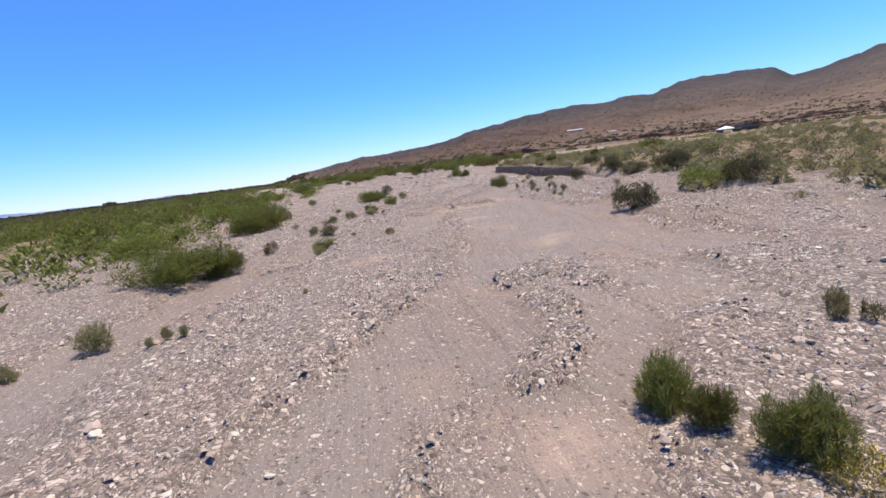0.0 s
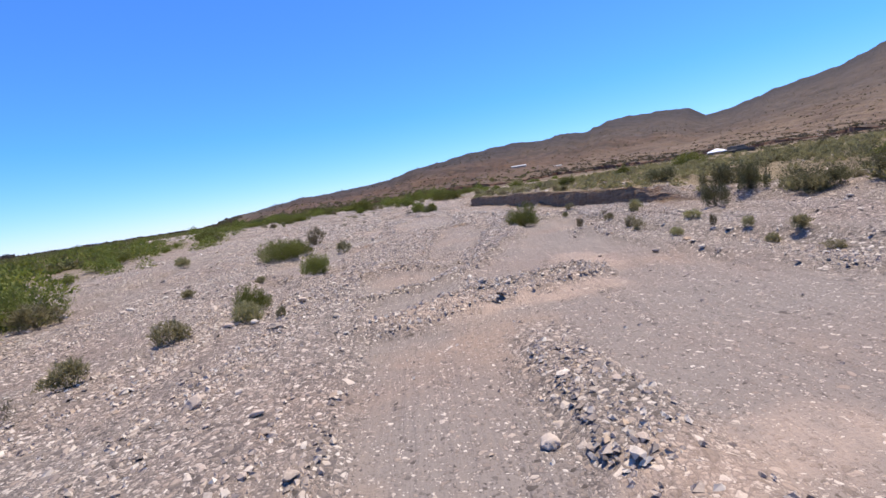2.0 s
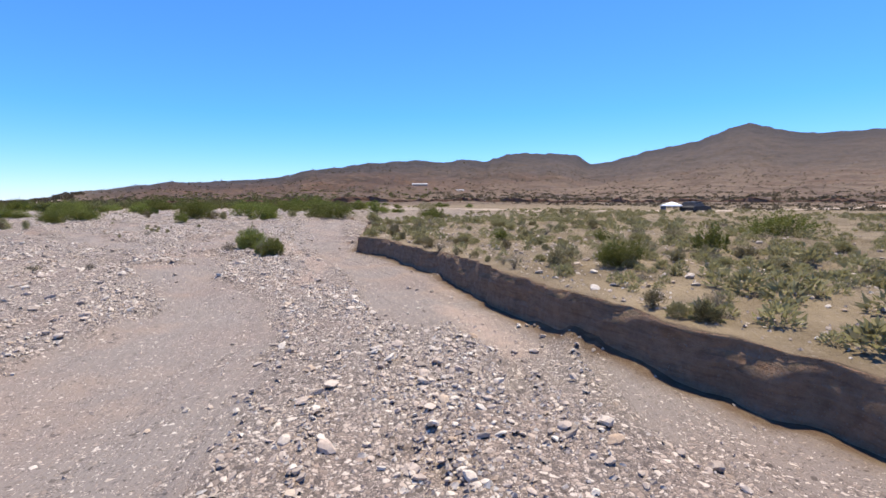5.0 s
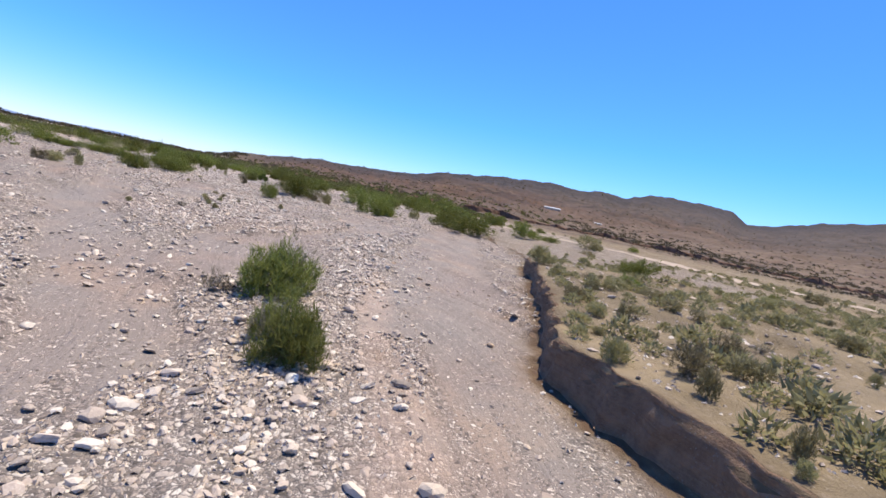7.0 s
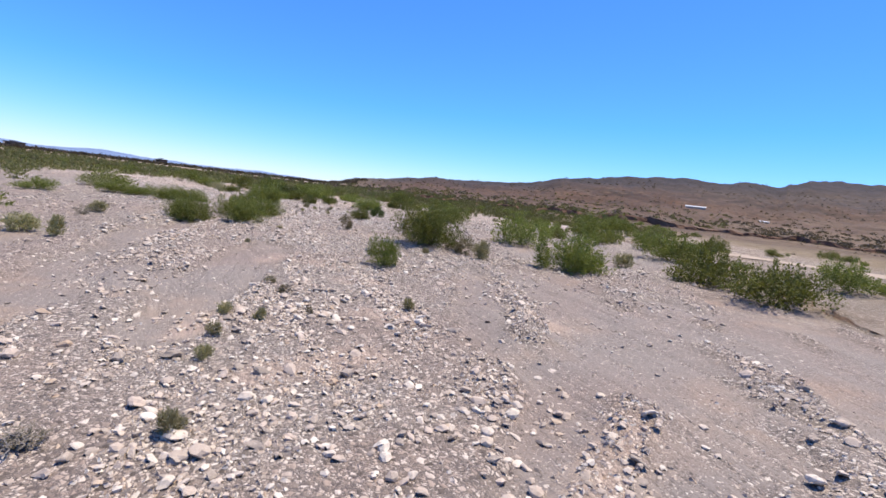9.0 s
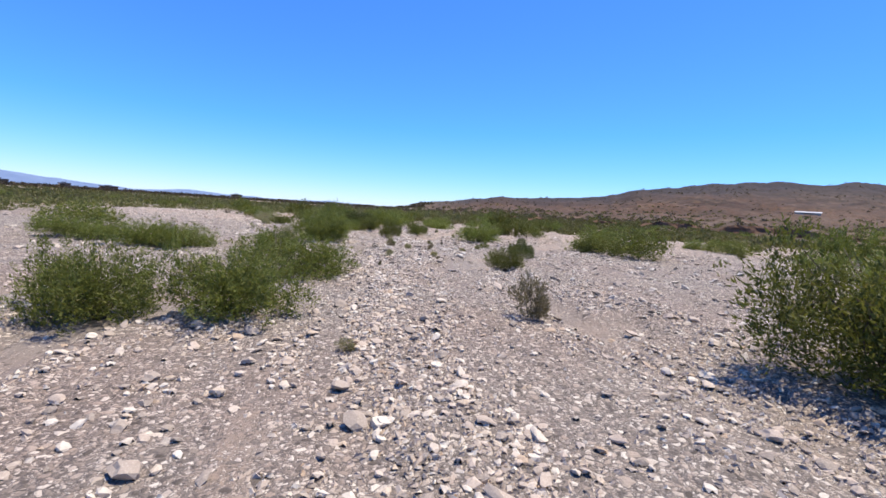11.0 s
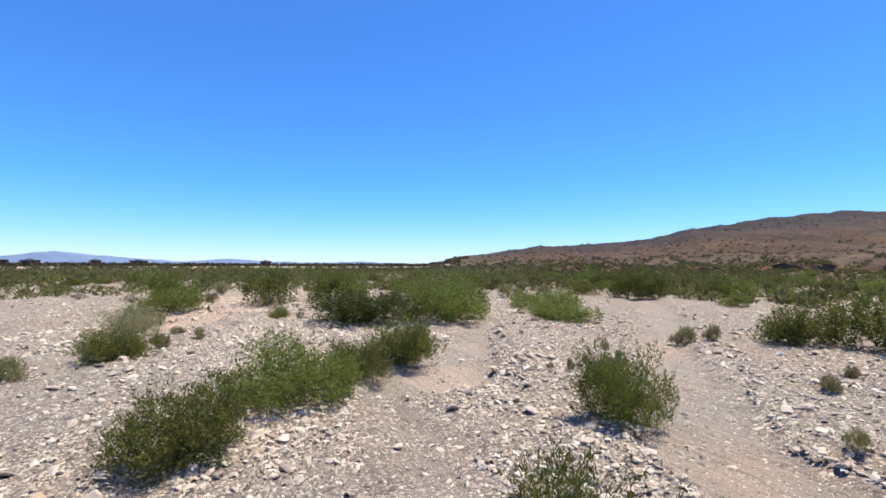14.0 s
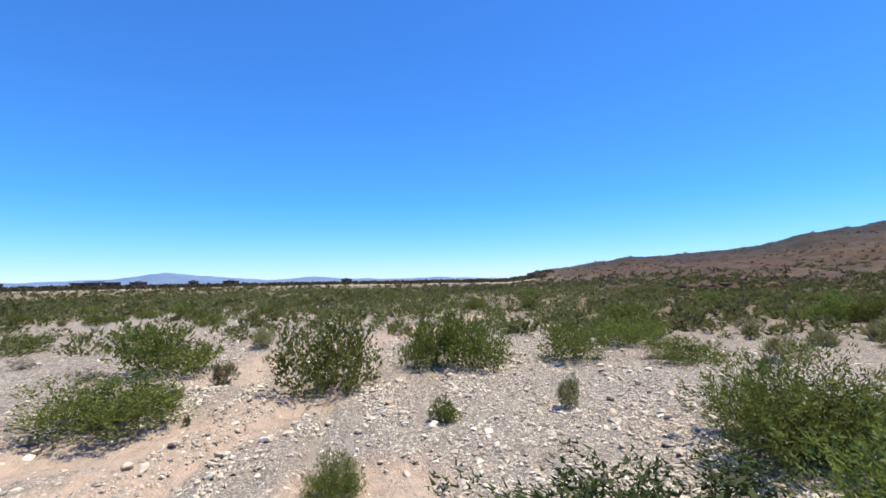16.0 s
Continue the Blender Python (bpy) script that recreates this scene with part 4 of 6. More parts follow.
OLIVE = [shrub("desert_shrub", 0.6, 0.4, 3, 1700, 0.068, 61 + k, LEAF_OLIVE, TWIG, "low olive-green desert shrub with wiry stems", "shrub", 7, 0.004, 0.17, 0.75, 1.4, 5, 0.38) for k in range(4)]
OLIVE += [shrub("desert_shrub", 0.6, 0.4, 2, 1500, 0.060, 161 + k, LEAF_STRAW, TWIG, "low straw-coloured desert shrub, half dry", "shrub", 9, 0.004, 0.20, 0.75, 1.0, 5, 0.40) for k in range(2)]
BRUSH = [shrub("dry_brush", 0.9, 0.5, 6, 700, 0.060, 81 + k, LEAF_DRY, TWIG_GREY, "grey, half-dead brush of bare twigs", "shrub", 50, 0.005, 0.2, 0.6, 0.8, 5) for k in range(2)]
WIRY = [shrub("wiry_bush", 2.2, 1.2, 9, 8000, 0.050, 91 + k, LEAF_OLIVE, TWIG_GREY, "wiry olive-grey bush with bare grey stems showing", "bush", 80, 0.008, 0.24, 0.55, 0.9, 8) for k in range(2)]
DUSK = [shrub("dusky_bush", 1.6, 1.0, 9, 7000, 0.055, 421 + k, LEAF_DUSK, TWIG, "dusky olive-brown bush on the stony terrace", "bush", 24, 0.009, 0.34, 0.62, 0.8, 10) for k in range(3)]
BROOM = [shrub("broom_bush", 0.9, 0.6, 7, 7000, 0.085, 521 + k, LEAF_BROOM, TWIG, "upright olive-green broom-like bush among cobbles", "bush", 60, 0.005, 0.10, 0.55, 2.6, 7) for k in range(2)]
KINDS = {"broom": (BROOM, "broom-like bushes"), "dusk": (DUSK, "dusky bushes"), "wiry": (WIRY, "wiry bushes"), "deep": (DEEP, "green bushes"), "near": (NEAR, "green bushes"), "lush": (LUSH, "green bushes"), "green": (GREEN, "green bushes"), "young": (YOUNG, "green bushes"), "olive": (OLIVE, "low shrubs"), "brush": (BRUSH, "dry brush")}
used, planted = set(), []


def plant(kind, x, y, w, h):
    """Sets one shrub of a kind on the ground, w wide and h high."""
    planted.append((x, y, w))
    kinds, group = KINDS[kind]
    if kind in ("near", "deep", "lush", "green", "dusk"):
        w, h = w * (1.32 if y > 119 else 1.22), h * 1.06
    src = kinds[int(rng.randint(len(kinds)))]
    turn = Matrix.Translation((x, y, at_ground(x, y))) @ Matrix.Rotation(rng.uniform(0, 6.28), 4, "Z") @ Matrix.Diagonal((w / src["w"], w / src["w"], h / src["h"], 1))
    if src.name in used:
        ob = copy_thing(src, turn @ Matrix.Diagonal((1 / src.scale[0], 1 / src.scale[1], 1 / src.scale[2], 1)))
    else:
        used.add(src.name)
        ob = src
        ob.matrix_basis = turn
    return tagged(ob, group=group)


def way_off(x, y):
    """How far a place lies from the middle of the wash."""
    return float(np.hypot(LINE[:, 0] - x, LINE[:, 1] - y).min())


# shrubs that stand out, by place, width and height
for q in (
    (-7.16, 13.33, 2.82, 1.17), (-6.33, 14.01, 1.64, 0.82),
    (7.23, 15.68, 1.46, 1.04), (11.38, 16.15, 1.33, 0.89), (-3.66, 16.54, 0.75, 0.46), (-12.66, 21.26, 2.99, 1.12),
    (-8.58, 24.2, 2.64, 1.25), (14.46, 26.07, 1.39, 1.04), (-2.93, 26.38, 0.72, 0.57), (-8.99, 26.45, 2.51, 1.48),
    (-15.17, 27.09, 3.28, 1.14), (14.64, 27.23, 1.86, 1.02), (9.59, 28.77, 0.74, 0.74), (13.34, 29.01, 1.45, 0.83),
    (-11.06, 29.92, 2.02, 1.45), (-2.03, 29.97, 0.88, 0.57), (-9.6, 30.26, 2.02, 1.3), (13.0, 31.14, 1.05, 1.16),
    (-22.26, 32.03, 3.37, 1.53), (13.45, 33.08, 1.26, 0.99),
):
    plant("dusk" if q[0] > 6.5 and q[1] < 45 else "deep" if q[:2] == (-22.22, 123.63) else "near" if way_off(q[0], q[1]) < 10 and q[2] > 0.7 else "young" if q[2] < 1.4 else "lush" if way_off(q[0], q[1]) < 13 else "green", *q)

for q in (
    (-14.37, 34.5, 3.4, 1.36), (5.78, 34.72, 1.23, 0.94), (-4.02, 36.34, 1.85, 0.84), (13.61, 36.84, 1.22, 0.79),
    (-3.43, 37.51, 1.31, 0.55), (10.94, 41.95, 0.43, 0.32), (12.96, 45.85, 0.99, 0.67), (17.84, 47.31, 1.12, 0.98),
    (17.64, 51.76, 0.93, 0.52), (-0.7, 84.78, 1.04, 1.04),
    (13.52, 87.82, 3.37, 1.88), (6.39, 90.05, 2.94, 2.05), (-11.75, 90.74, 2.29, 1.39), (12.22, 91.04, 3.1, 1.9),
    (-9.46, 91.29, 2.29, 1.25), (-0.11, 91.51, 3.24, 2.16), (19.28, 92.54, 2.75, 1.5), (-23.84, 94.34, 2.16, 0.72),
    (-10.95, 95.43, 2.86, 1.21), (-18.55, 98.03, 2.22, 0.94),
):
    plant("dusk" if q[0] > 6.5 and q[1] < 45 else "deep" if q[:2] == (-22.22, 123.63) else "near" if way_off(q[0], q[1]) < 10 and q[2] > 0.7 else "young" if q[2] < 1.4 else "lush" if way_off(q[0], q[1]) < 13 else "green", *q)

for q in (
    (4.53, 98.09, 3.33, 1.86), (-16.94, 98.41, 2.22, 0.84), (-22.76, 98.58, 2.01, 0.78), (-21.3, 98.92, 2.01, 0.7),
    (13.67, 98.96, 3.34, 1.82), (-14.05, 99.61, 1.56, 1.14), (-5.95, 99.96, 1.25, 0.79), (-26.32, 102.32, 3.34, 1.17),
    (-14.52, 103.64, 2.41, 1.37), (-11.5, 104.32, 0.45, 0.37), (14.39, 104.94, 2.7, 1.69),
    (-15.09, 105.01, 2.33, 1.56), (10.24, 106.14, 3.34, 1.79), (-7.76, 106.97, 0.53, 0.33), (-16.74, 108.15, 1.66, 0.91),
    (20.59, 108.95, 2.25, 1.5), (-0.62, 109.21, 2.82, 1.63), (-13.95, 110.8, 1.27, 0.99), (-2.26, 111.28, 2.97, 1.31),
    (-18.5, 112.11, 1.57, 0.99), (-8.91, 112.71, 2.67, 1.43),
):
    plant("dusk" if q[0] > 6.5 and q[1] < 45 else "deep" if q[:2] == (-22.22, 123.63) else "near" if way_off(q[0], q[1]) < 10 and q[2] > 0.7 else "young" if q[2] < 1.4 else "lush" if way_off(q[0], q[1]) < 13 else "green", *q)

for q in (
    (-18.75, 114.5, 2.1, 1.08), (-13.59, 114.89, 1.23, 1.13), (-1.72, 115.68, 2.54, 1.54), (-24.35, 115.77, 1.62, 0.85),
    (-18.36, 116.0, 1.25, 0.85), (-18.1, 117.75, 1.8, 1.15), (12.79, 118.96, 2.89, 2.55), (15.68, 119.65, 2.89, 2.3),
    (-29.32, 120.54, 1.2, 1.09), (-6.82, 122.88, 2.43, 1.47), (-8.56, 123.17, 2.01, 1.28), (-22.22, 123.63, 3.7, 1.2),
    (-26.84, 124.85, 0.82, 0.59), (-33.05, 125.22, 2.64, 1.15), (-19.48, 125.52, 3.0, 1.7), (-15.05, 126.71, 2.34, 0.86),
    (-26.84, 128.49, 0.93, 0.58), (-20.44, 128.85, 3.02, 1.83), (-37.22, 128.94, 2.76, 1.8), (-15.85, 128.96, 2.42, 1.21),
    (-31.08, 129.77, 2.49, 2.13), (-17.41, 132.54, 1.41, 0.92),
):
    plant("dusk" if q[0] > 6.5 and q[1] < 45 else "deep" if q[:2] == (-22.22, 123.63) else "near" if way_off(q[0], q[1]) < 10 and q[2] > 0.7 else "young" if q[2] < 1.4 else "lush" if way_off(q[0], q[1]) < 13 else "green", *q)

for q in (
    (-30.04, 133.86, 2.08, 2.23), (-28.54, 134.22, 2.08, 2.0), (-25.86, 136.78, 2.18, 1.46), (-22.31, 137.53, 2.21, 0.92),
    (-12.02, 140.32, 2.04, 2.25), (-10.54, 140.67, 2.04, 2.03), (-24.49, 141.35, 2.36, 1.18), (-6.4, 142.98, 2.12, 1.41),
    (-4.86, 143.35, 2.12, 1.27), (-25.22, 150.89, 3.38, 1.5), (-14.87, 153.3, 2.31, 1.84), (-13.2, 153.7, 2.31, 1.65),
):
    plant("dusk" if q[0] > 6.5 and q[1] < 45 else "deep" if q[:2] == (-22.22, 123.63) else "near" if way_off(q[0], q[1]) < 10 and q[2] > 0.7 else "young" if q[2] < 1.4 else "lush" if way_off(q[0], q[1]) < 13 else "green", *q)

for q in (
    (4.45, 4.8, 0.25, 0.19), (4.93, 4.86, 0.29, 0.25), (4.88, 5.31, 0.34, 0.34), (-6.52, 6.91, 0.33, 0.33),
    (-4.65, 7.38, 0.18, 0.16), (-4.49, 7.63, 0.23, 0.23), (-4.22, 7.66, 0.23, 0.21), (-5.9, 7.92, 0.76, 0.52),
    (-2.65, 9.56, 0.16, 0.11), (-3.54, 15.34, 0.59, 0.36), (10.18, 15.89, 0.44, 0.29), (-5.72, 17.31, 0.58, 0.46),
    (-1.38, 17.91, 0.43, 0.26), (-2.79, 17.95, 0.21, 0.15), (-4.06, 19.62, 0.93, 0.42), (-4.77, 20.04, 0.58, 0.41),
    (6.8, 22.92, 0.37, 0.16), (-4.51, 23.18, 0.66, 0.36), (7.28, 23.94, 0.5, 0.26), (6.82, 24.1, 0.32, 0.2),
    (-3.8, 24.69, 0.69, 0.39), (7.13, 24.97, 0.25, 0.25),
):
    plant("olive", *q)

for q in (
    (-2.16, 25.15, 0.2, 0.2), (-2.78, 25.48, 0.67, 0.42), (7.05, 25.81, 0.21, 0.27), (6.5, 26.3, 0.39, 0.22),
    (7.62, 27.2, 0.54, 0.22), (6.71, 28.11, 0.38, 0.3), (6.98, 28.91, 0.36, 0.36), (12.97, 28.93, 1.03, 0.62),
    (-8.57, 29.26, 1.12, 0.65), (-5.41, 30.08, 0.53, 0.24), (7.16, 30.48, 0.32, 0.25), (6.28, 30.67, 0.3, 0.31),
    (-3.67, 30.81, 0.39, 0.2), (8.31, 30.87, 0.44, 0.31), (8.79, 31.54, 0.59, 0.33), (13.88, 32.38, 0.71, 0.41),
    (7.54, 34.57, 0.32, 0.23), (8.2, 35.43, 0.48, 0.3), (-1.43, 36.05, 0.62, 0.52), (-2.91, 40.31, 1.08, 0.89),
    (-4.12, 40.61, 1.06, 0.57), (-9.47, 41.44, 0.97, 0.54),
):
    plant("olive", *q)

for q in (
    (10.67, 42.24, 0.31, 0.26), (10.83, 42.82, 0.5, 0.31), (13.86, 43.45, 0.41, 0.27), (17.84, 46.14, 1.02, 0.49),
    (12.0, 46.66, 0.87, 0.6), (10.76, 48.39, 0.24, 0.17), (10.8, 49.3, 0.35, 0.2), (13.26, 49.32, 0.38, 0.21),
    (10.83, 50.5, 0.33, 0.21), (12.8, 50.86, 0.46, 0.3), (14.45, 51.57, 0.53, 0.32), (21.43, 51.73, 0.93, 0.45),
    (10.78, 53.26, 0.57, 0.44), (12.2, 53.49, 0.49, 0.3), (13.04, 54.54, 0.81, 0.34), (10.66, 56.29, 0.25, 0.19),
    (10.98, 56.65, 0.35, 0.38), (19.71, 57.29, 0.75, 0.41), (10.94, 57.96, 0.41, 0.45), (17.33, 58.27, 0.86, 0.42),
    (11.19, 58.76, 0.74, 0.54), (12.24, 58.84, 0.73, 0.4),
):
    plant("olive", *q)

for q in (
    (10.27, 59.07, 0.6, 0.44), (23.44, 59.27, 1.1, 0.55), (15.74, 59.82, 0.3, 0.3), (12.82, 60.02, 0.62, 0.5),
    (18.43, 61.31, 1.19, 0.6), (12.43, 62.53, 0.75, 0.37), (19.39, 63.38, 0.88, 0.47), (14.89, 63.45, 0.56, 0.31),
    (11.69, 63.82, 0.69, 0.42), (14.57, 64.17, 0.67, 0.37), (12.88, 65.41, 0.48, 0.35), (14.91, 65.68, 0.75, 0.33),
    (23.43, 70.8, 1.2, 0.6), (13.46, 71.48, 1.39, 0.76), (-2.54, 71.53, 0.28, 0.18), (-0.26, 73.81, 0.38, 0.29),
    (-1.23, 75.86, 0.38, 0.23), (-1.7, 76.82, 0.38, 0.26), (-1.4, 77.9, 0.3, 0.27), (-2.15, 77.92, 0.37, 0.25),
    (-0.7, 78.57, 0.17, 0.2), (22.05, 79.12, 1.55, 0.77),
):
    plant("olive", *q)

for q in (
    (-1.88, 79.99, 0.3, 0.21), (1.08, 80.29, 0.4, 0.29), (-2.57, 80.57, 0.33, 0.21), (19.83, 81.28, 0.87, 0.35),
    (-12.09, 81.67, 1.2, 0.6), (-11.07, 83.11, 0.72, 0.72), (-12.48, 83.28, 1.28, 0.64), (40.59, 84.04, 2.13, 1.06),
    (-6.1, 85.89, 0.24, 0.17), (23.12, 87.99, 1.31, 0.52), (0.24, 88.54, 0.33, 0.31), (-14.66, 88.62, 1.05, 0.53),
    (2.49, 89.25, 1.06, 0.94), (-6.96, 90.31, 0.3, 0.17), (1.77, 90.4, 1.06, 0.85), (1.04, 91.6, 0.85, 0.49),
    (-4.76, 93.35, 0.8, 0.8), (9.48, 93.66, 1.12, 0.84), (26.66, 95.85, 3.32, 1.33), (-9.51, 97.96, 0.12, 0.17),
    (-12.14, 100.17, 0.16, 0.13), (-10.06, 100.21, 0.34, 0.27),
):
    plant("olive", *q)

for q in (
    (-8.42, 100.73, 0.21, 0.16), (-8.82, 101.71, 0.33, 0.23), (-10.23, 102.85, 0.35, 0.24), (-11.24, 103.43, 0.41, 0.33),
    (-9.65, 103.99, 0.23, 0.23), (-9.76, 104.69, 0.26, 0.27), (-8.37, 104.88, 0.3, 0.18), (-7.89, 105.78, 0.36, 0.26),
    (-10.65, 107.48, 0.25, 0.23), (-13.38, 109.15, 0.39, 0.31), (-24.31, 113.72, 0.73, 0.49), (16.96, 113.85, 1.76, 1.06),
    (-11.04, 114.66, 0.29, 0.27), (-10.13, 115.05, 0.34, 0.25), (-13.79, 116.82, 0.86, 0.67), (-14.83, 117.47, 0.16, 0.16),
    (-25.22, 117.65, 0.59, 0.35), (-10.02, 117.8, 0.39, 0.32), (-14.45, 117.88, 0.26, 0.26), (-25.74, 118.15, 0.54, 0.31),
    (-24.6, 118.39, 0.37, 0.19), (-14.17, 118.71, 0.22, 0.22),
):
    plant("olive", *q)

for q in (
    (-9.27, 118.89, 0.35, 0.25), (-26.26, 119.22, 0.47, 0.23), (-25.57, 119.36, 0.38, 0.26), (-13.46, 119.47, 0.23, 0.22),
    (-13.72, 120.8, 0.28, 0.26), (-11.62, 122.29, 0.83, 0.56), (-10.73, 123.21, 0.58, 0.49), (-25.23, 124.14, 0.36, 0.3),
    (-31.59, 125.86, 0.23, 0.23), (-34.5, 129.11, 1.07, 0.74), (-24.72, 130.53, 0.7, 0.79), (-38.42, 134.02, 1.42, 0.95),
    (-19.31, 138.52, 1.46, 0.91), (-17.35, 142.78, 1.31, 0.65), (-14.92, 144.73, 1.77, 1.01), (-19.41, 146.15, 1.58, 0.79),
):
    plant("olive", *q)

for q in (
    (-3.4, 17.44, 0.16, 0.12), (9.27, 22.04, 0.49, 0.37), (-4.64, 22.18, 0.49, 0.38), (-6.32, 23.08, 0.58, 0.29),
    (7.51, 31.44, 0.32, 0.26), (12.13, 44.37, 0.43, 0.24), (15.69, 45.55, 0.46, 0.29), (10.77, 47.01, 0.55, 0.38),
    (10.8, 47.62, 0.4, 0.25), (10.9, 52.22, 0.62, 0.41), (20.87, 53.24, 0.88, 0.44), (-0.44, 57.22, 0.53, 0.28),
    (-2.01, 57.29, 0.69, 0.27), (14.24, 60.74, 0.54, 0.27), (3.86, 61.61, 0.69, 0.48), (21.22, 66.95, 0.96, 0.54),
    (-1.37, 73.26, 0.53, 0.26), (-14.28, 87.55, 1.06, 0.47), (-13.4, 98.01, 0.2, 0.12), (-11.43, 102.24, 0.47, 0.21),
    (-9.95, 107.37, 0.23, 0.21), (-9.32, 107.92, 0.44, 0.22),
):
    plant("brush", *q)

for q in (
    (-8.65, 108.94, 0.28, 0.28), (-9.04, 110.02, 0.32, 0.21), (-38.36, 127.32, 1.17, 0.5), (-42.48, 127.35, 1.14, 0.47),
):
    plant("brush", *q)

plant("broom", 5.75, 58.85, 1.15, 0.85)
plant("broom", 5.25, 59.7, 0.7, 0.55)
plant("brush", 5.45, 59.2, 0.8, 0.85)
plant("broom", 4.98, 61.9, 1.7, 1.05)
plant("brush", 5.05, 62.3, 1.2, 1.2)
plant("broom", 2.5, 2.95, 0.75, 0.5)
plant("broom", 2.0, 3.9, 0.72, 0.55)
plant("broom", 2.12, 3.45, 0.45, 0.35)
plant("wiry", -27.5, 118.4, 2.3, 1.25)
plant("wiry", -28.6, 119.6, 2.2, 1.0)


def yellow_flowers(x, y, w, seed):
    """Small yellow blooms at the foot of a bush."""
    s = np.random.RandomState(seed)
    top = tagged(new("flowering_herb"), "low herb with bright yellow flowers beside a bush", "flowers")
    a, r = s.uniform(0, 2 * np.pi, 500), w * 0.5 * np.sqrt(s.rand(500))
    p = np.stack([r * np.cos(a), r * np.sin(a), s.uniform(0.02, 0.22, 500) * (1.2 - r / w)], -1)
    up = np.stack([np.cos(a) * 0.5, np.sin(a) * 0.5, np.ones(500)], -1)
    v, f = leaf_cards(p, up, 0.045, seed + 1, 0.35)
    part("foliage", mesh_arrays("herb_foliage", v, f, LEAF_OLIVE), top)
    v, f = leaf_cards(np.concatenate([p, p + [0.01, 0.02, 0.03]]), np.concatenate([up, up]), 0.013, seed + 2, 1.0)
    part("blossom", mesh_arrays("herb_blossom", v, f, YELLOW), top, "bright yellow blossoms")
    top.matrix_basis = Matrix.Translation((x, y, at_ground(x, y)))
    return top


yellow_flowers(2.62, 2.55, 0.5, 71)

# ---- the shrubs between, by chance ----
def clear(x, y, w):
    return all((x - a) ** 2 + (y - b) ** 2 > (0.42 * (w + c)) ** 2 for a, b, c in planted)


def sow():
    """Scrub that closes the view on both sides of the wash."""
    for kind, count in (("green", 150), ("young", 95), ("olive", 165), ("brush", 45)):
        made, tries = 0, 0
        while made < count and tries < 20000:
            tries += 1
            x, y = rng.uniform(-75, 42), rng.uniform(-2, 190)
            d, u = way_off(x, y), x - float(bank_x(y))
            right = u > 0.4 and y < 80
            clump = 0.5 + 1.1 * float(fbm(x * 0.07, y * 0.07, 3))
            if right:
                want = {"green": 0.03, "young": 0.10, "olive": 1.0, "brush": 0.8}[kind] * np.clip(1.05 - u / 24, 0, 1) * (y > 16)
            elif y < 76:
                want = smooth((float(np.interp(y, [0, 20, 45, 65, 80], [-9, -9.5, -11, -13, -16])) - x) / 4) * {"green": 1.0, "young": 0.6, "olive": 0.06, "brush": 0.15}[kind] * clump * np.clip(1.9 - d / 25, 0.25, 1.6)
            elif y < 100:
                want = smooth((d - 20) / 6) * {"green": 0.9, "young": 0.6, "olive": 0.08, "brush": 0.2}[kind] * clump
            else:
                want = smooth((d - (15 if x > -20 else 20)) / 8) * {"green": 1.3, "young": 1.2, "olive": 0.15, "brush": 0.3}[kind] * clump
            if rng.rand() > want:
                continue
            w = {"green": rng.uniform(1.3, 2.4), "young": rng.uniform(0.8, 1.5), "olive": 0.3 + 0.6 * rng.rand() ** 1.4, "brush": rng.uniform(0.4, 1.0)}[kind]
            if d < w or not clear(x, y, w):
                continue
            plant(kind, x, y, w, w * rng.uniform(0.42, 0.58))
            made += 1


sow()


def scrub(name, label, material, spots, leaves, seed, leaf=0.26, slim=0.8, tall=0.30):
    """Scrub too far off to count: one joined mesh of ragged leafy clumps."""
    s = np.random.RandomState(seed)
    n = len(spots)
    a, e = s.uniform(0, 2 * np.pi, (n, leaves)), s.rand(n, leaves)
    r = spots[:, 2:3] * 0.5 * np.sqrt(np.clip(1 - e ** 2, 0, 1)) * s.uniform(0.35, 1.05, (n, leaves))
    z = height(spots[:, 0], spots[:, 1], True)[:, None] + spots[:, 2:3] * tall * e
    p = np.stack([spots[:, :1] + r * np.cos(a), spots[:, 1:2] + r * np.sin(a), z], -1).reshape(-1, 3)
    size = np.repeat(spots[:, 2], leaves)[:, None] * leaf
    ways = np.stack([np.cos(a), np.sin(a), 0.3 + e], -1).reshape(-1, 3)
    v, f = leaf_cards(p - ways * size * 0.25, ways, size, seed + 1, slim)
    return tagged(new(name, mesh_arrays(name, v, f, material)), label, "scrub", kind="stuff")


def far_spots(count, r0, r1, az0, az1, w0, w1, power=1.0, keep=None):
    r = r0 * (r1 / r0) ** (rng.rand(count) ** power)
    az = np.radians(rng.uniform(az0, az1, count))
    x, y = r * np.sin(az), 60 + r * np.cos(az)
    ok = np.clip(0.6 + 1.3 * fbm(x * 0.02, y * 0.02, 3), 0.05, 1) > rng.rand(count)
    ok &= inside(x - bank_x(y), y) < 0.5 if keep is None else keep(x, y)
    return np.stack([x, y, rng.uniform(w0, w1, count)], -1)[ok]


def mid_band(x, y):
    d = np.hypot(LINE[:, 0][:, None] - x, LINE[:, 1][:, None] - y).min(0)
    u = x - bank_x(y)
    return (d > np.where(y > 110, 26, 24)) & (inside(u, y) > 2) & ((u < -2) | (u > 3))


def terrace(x, y):
    u = x - bank_x(y)
    return (u > 0.4) & (u < 52) & (y < 82 + 0.6 * u) & (y > -8)


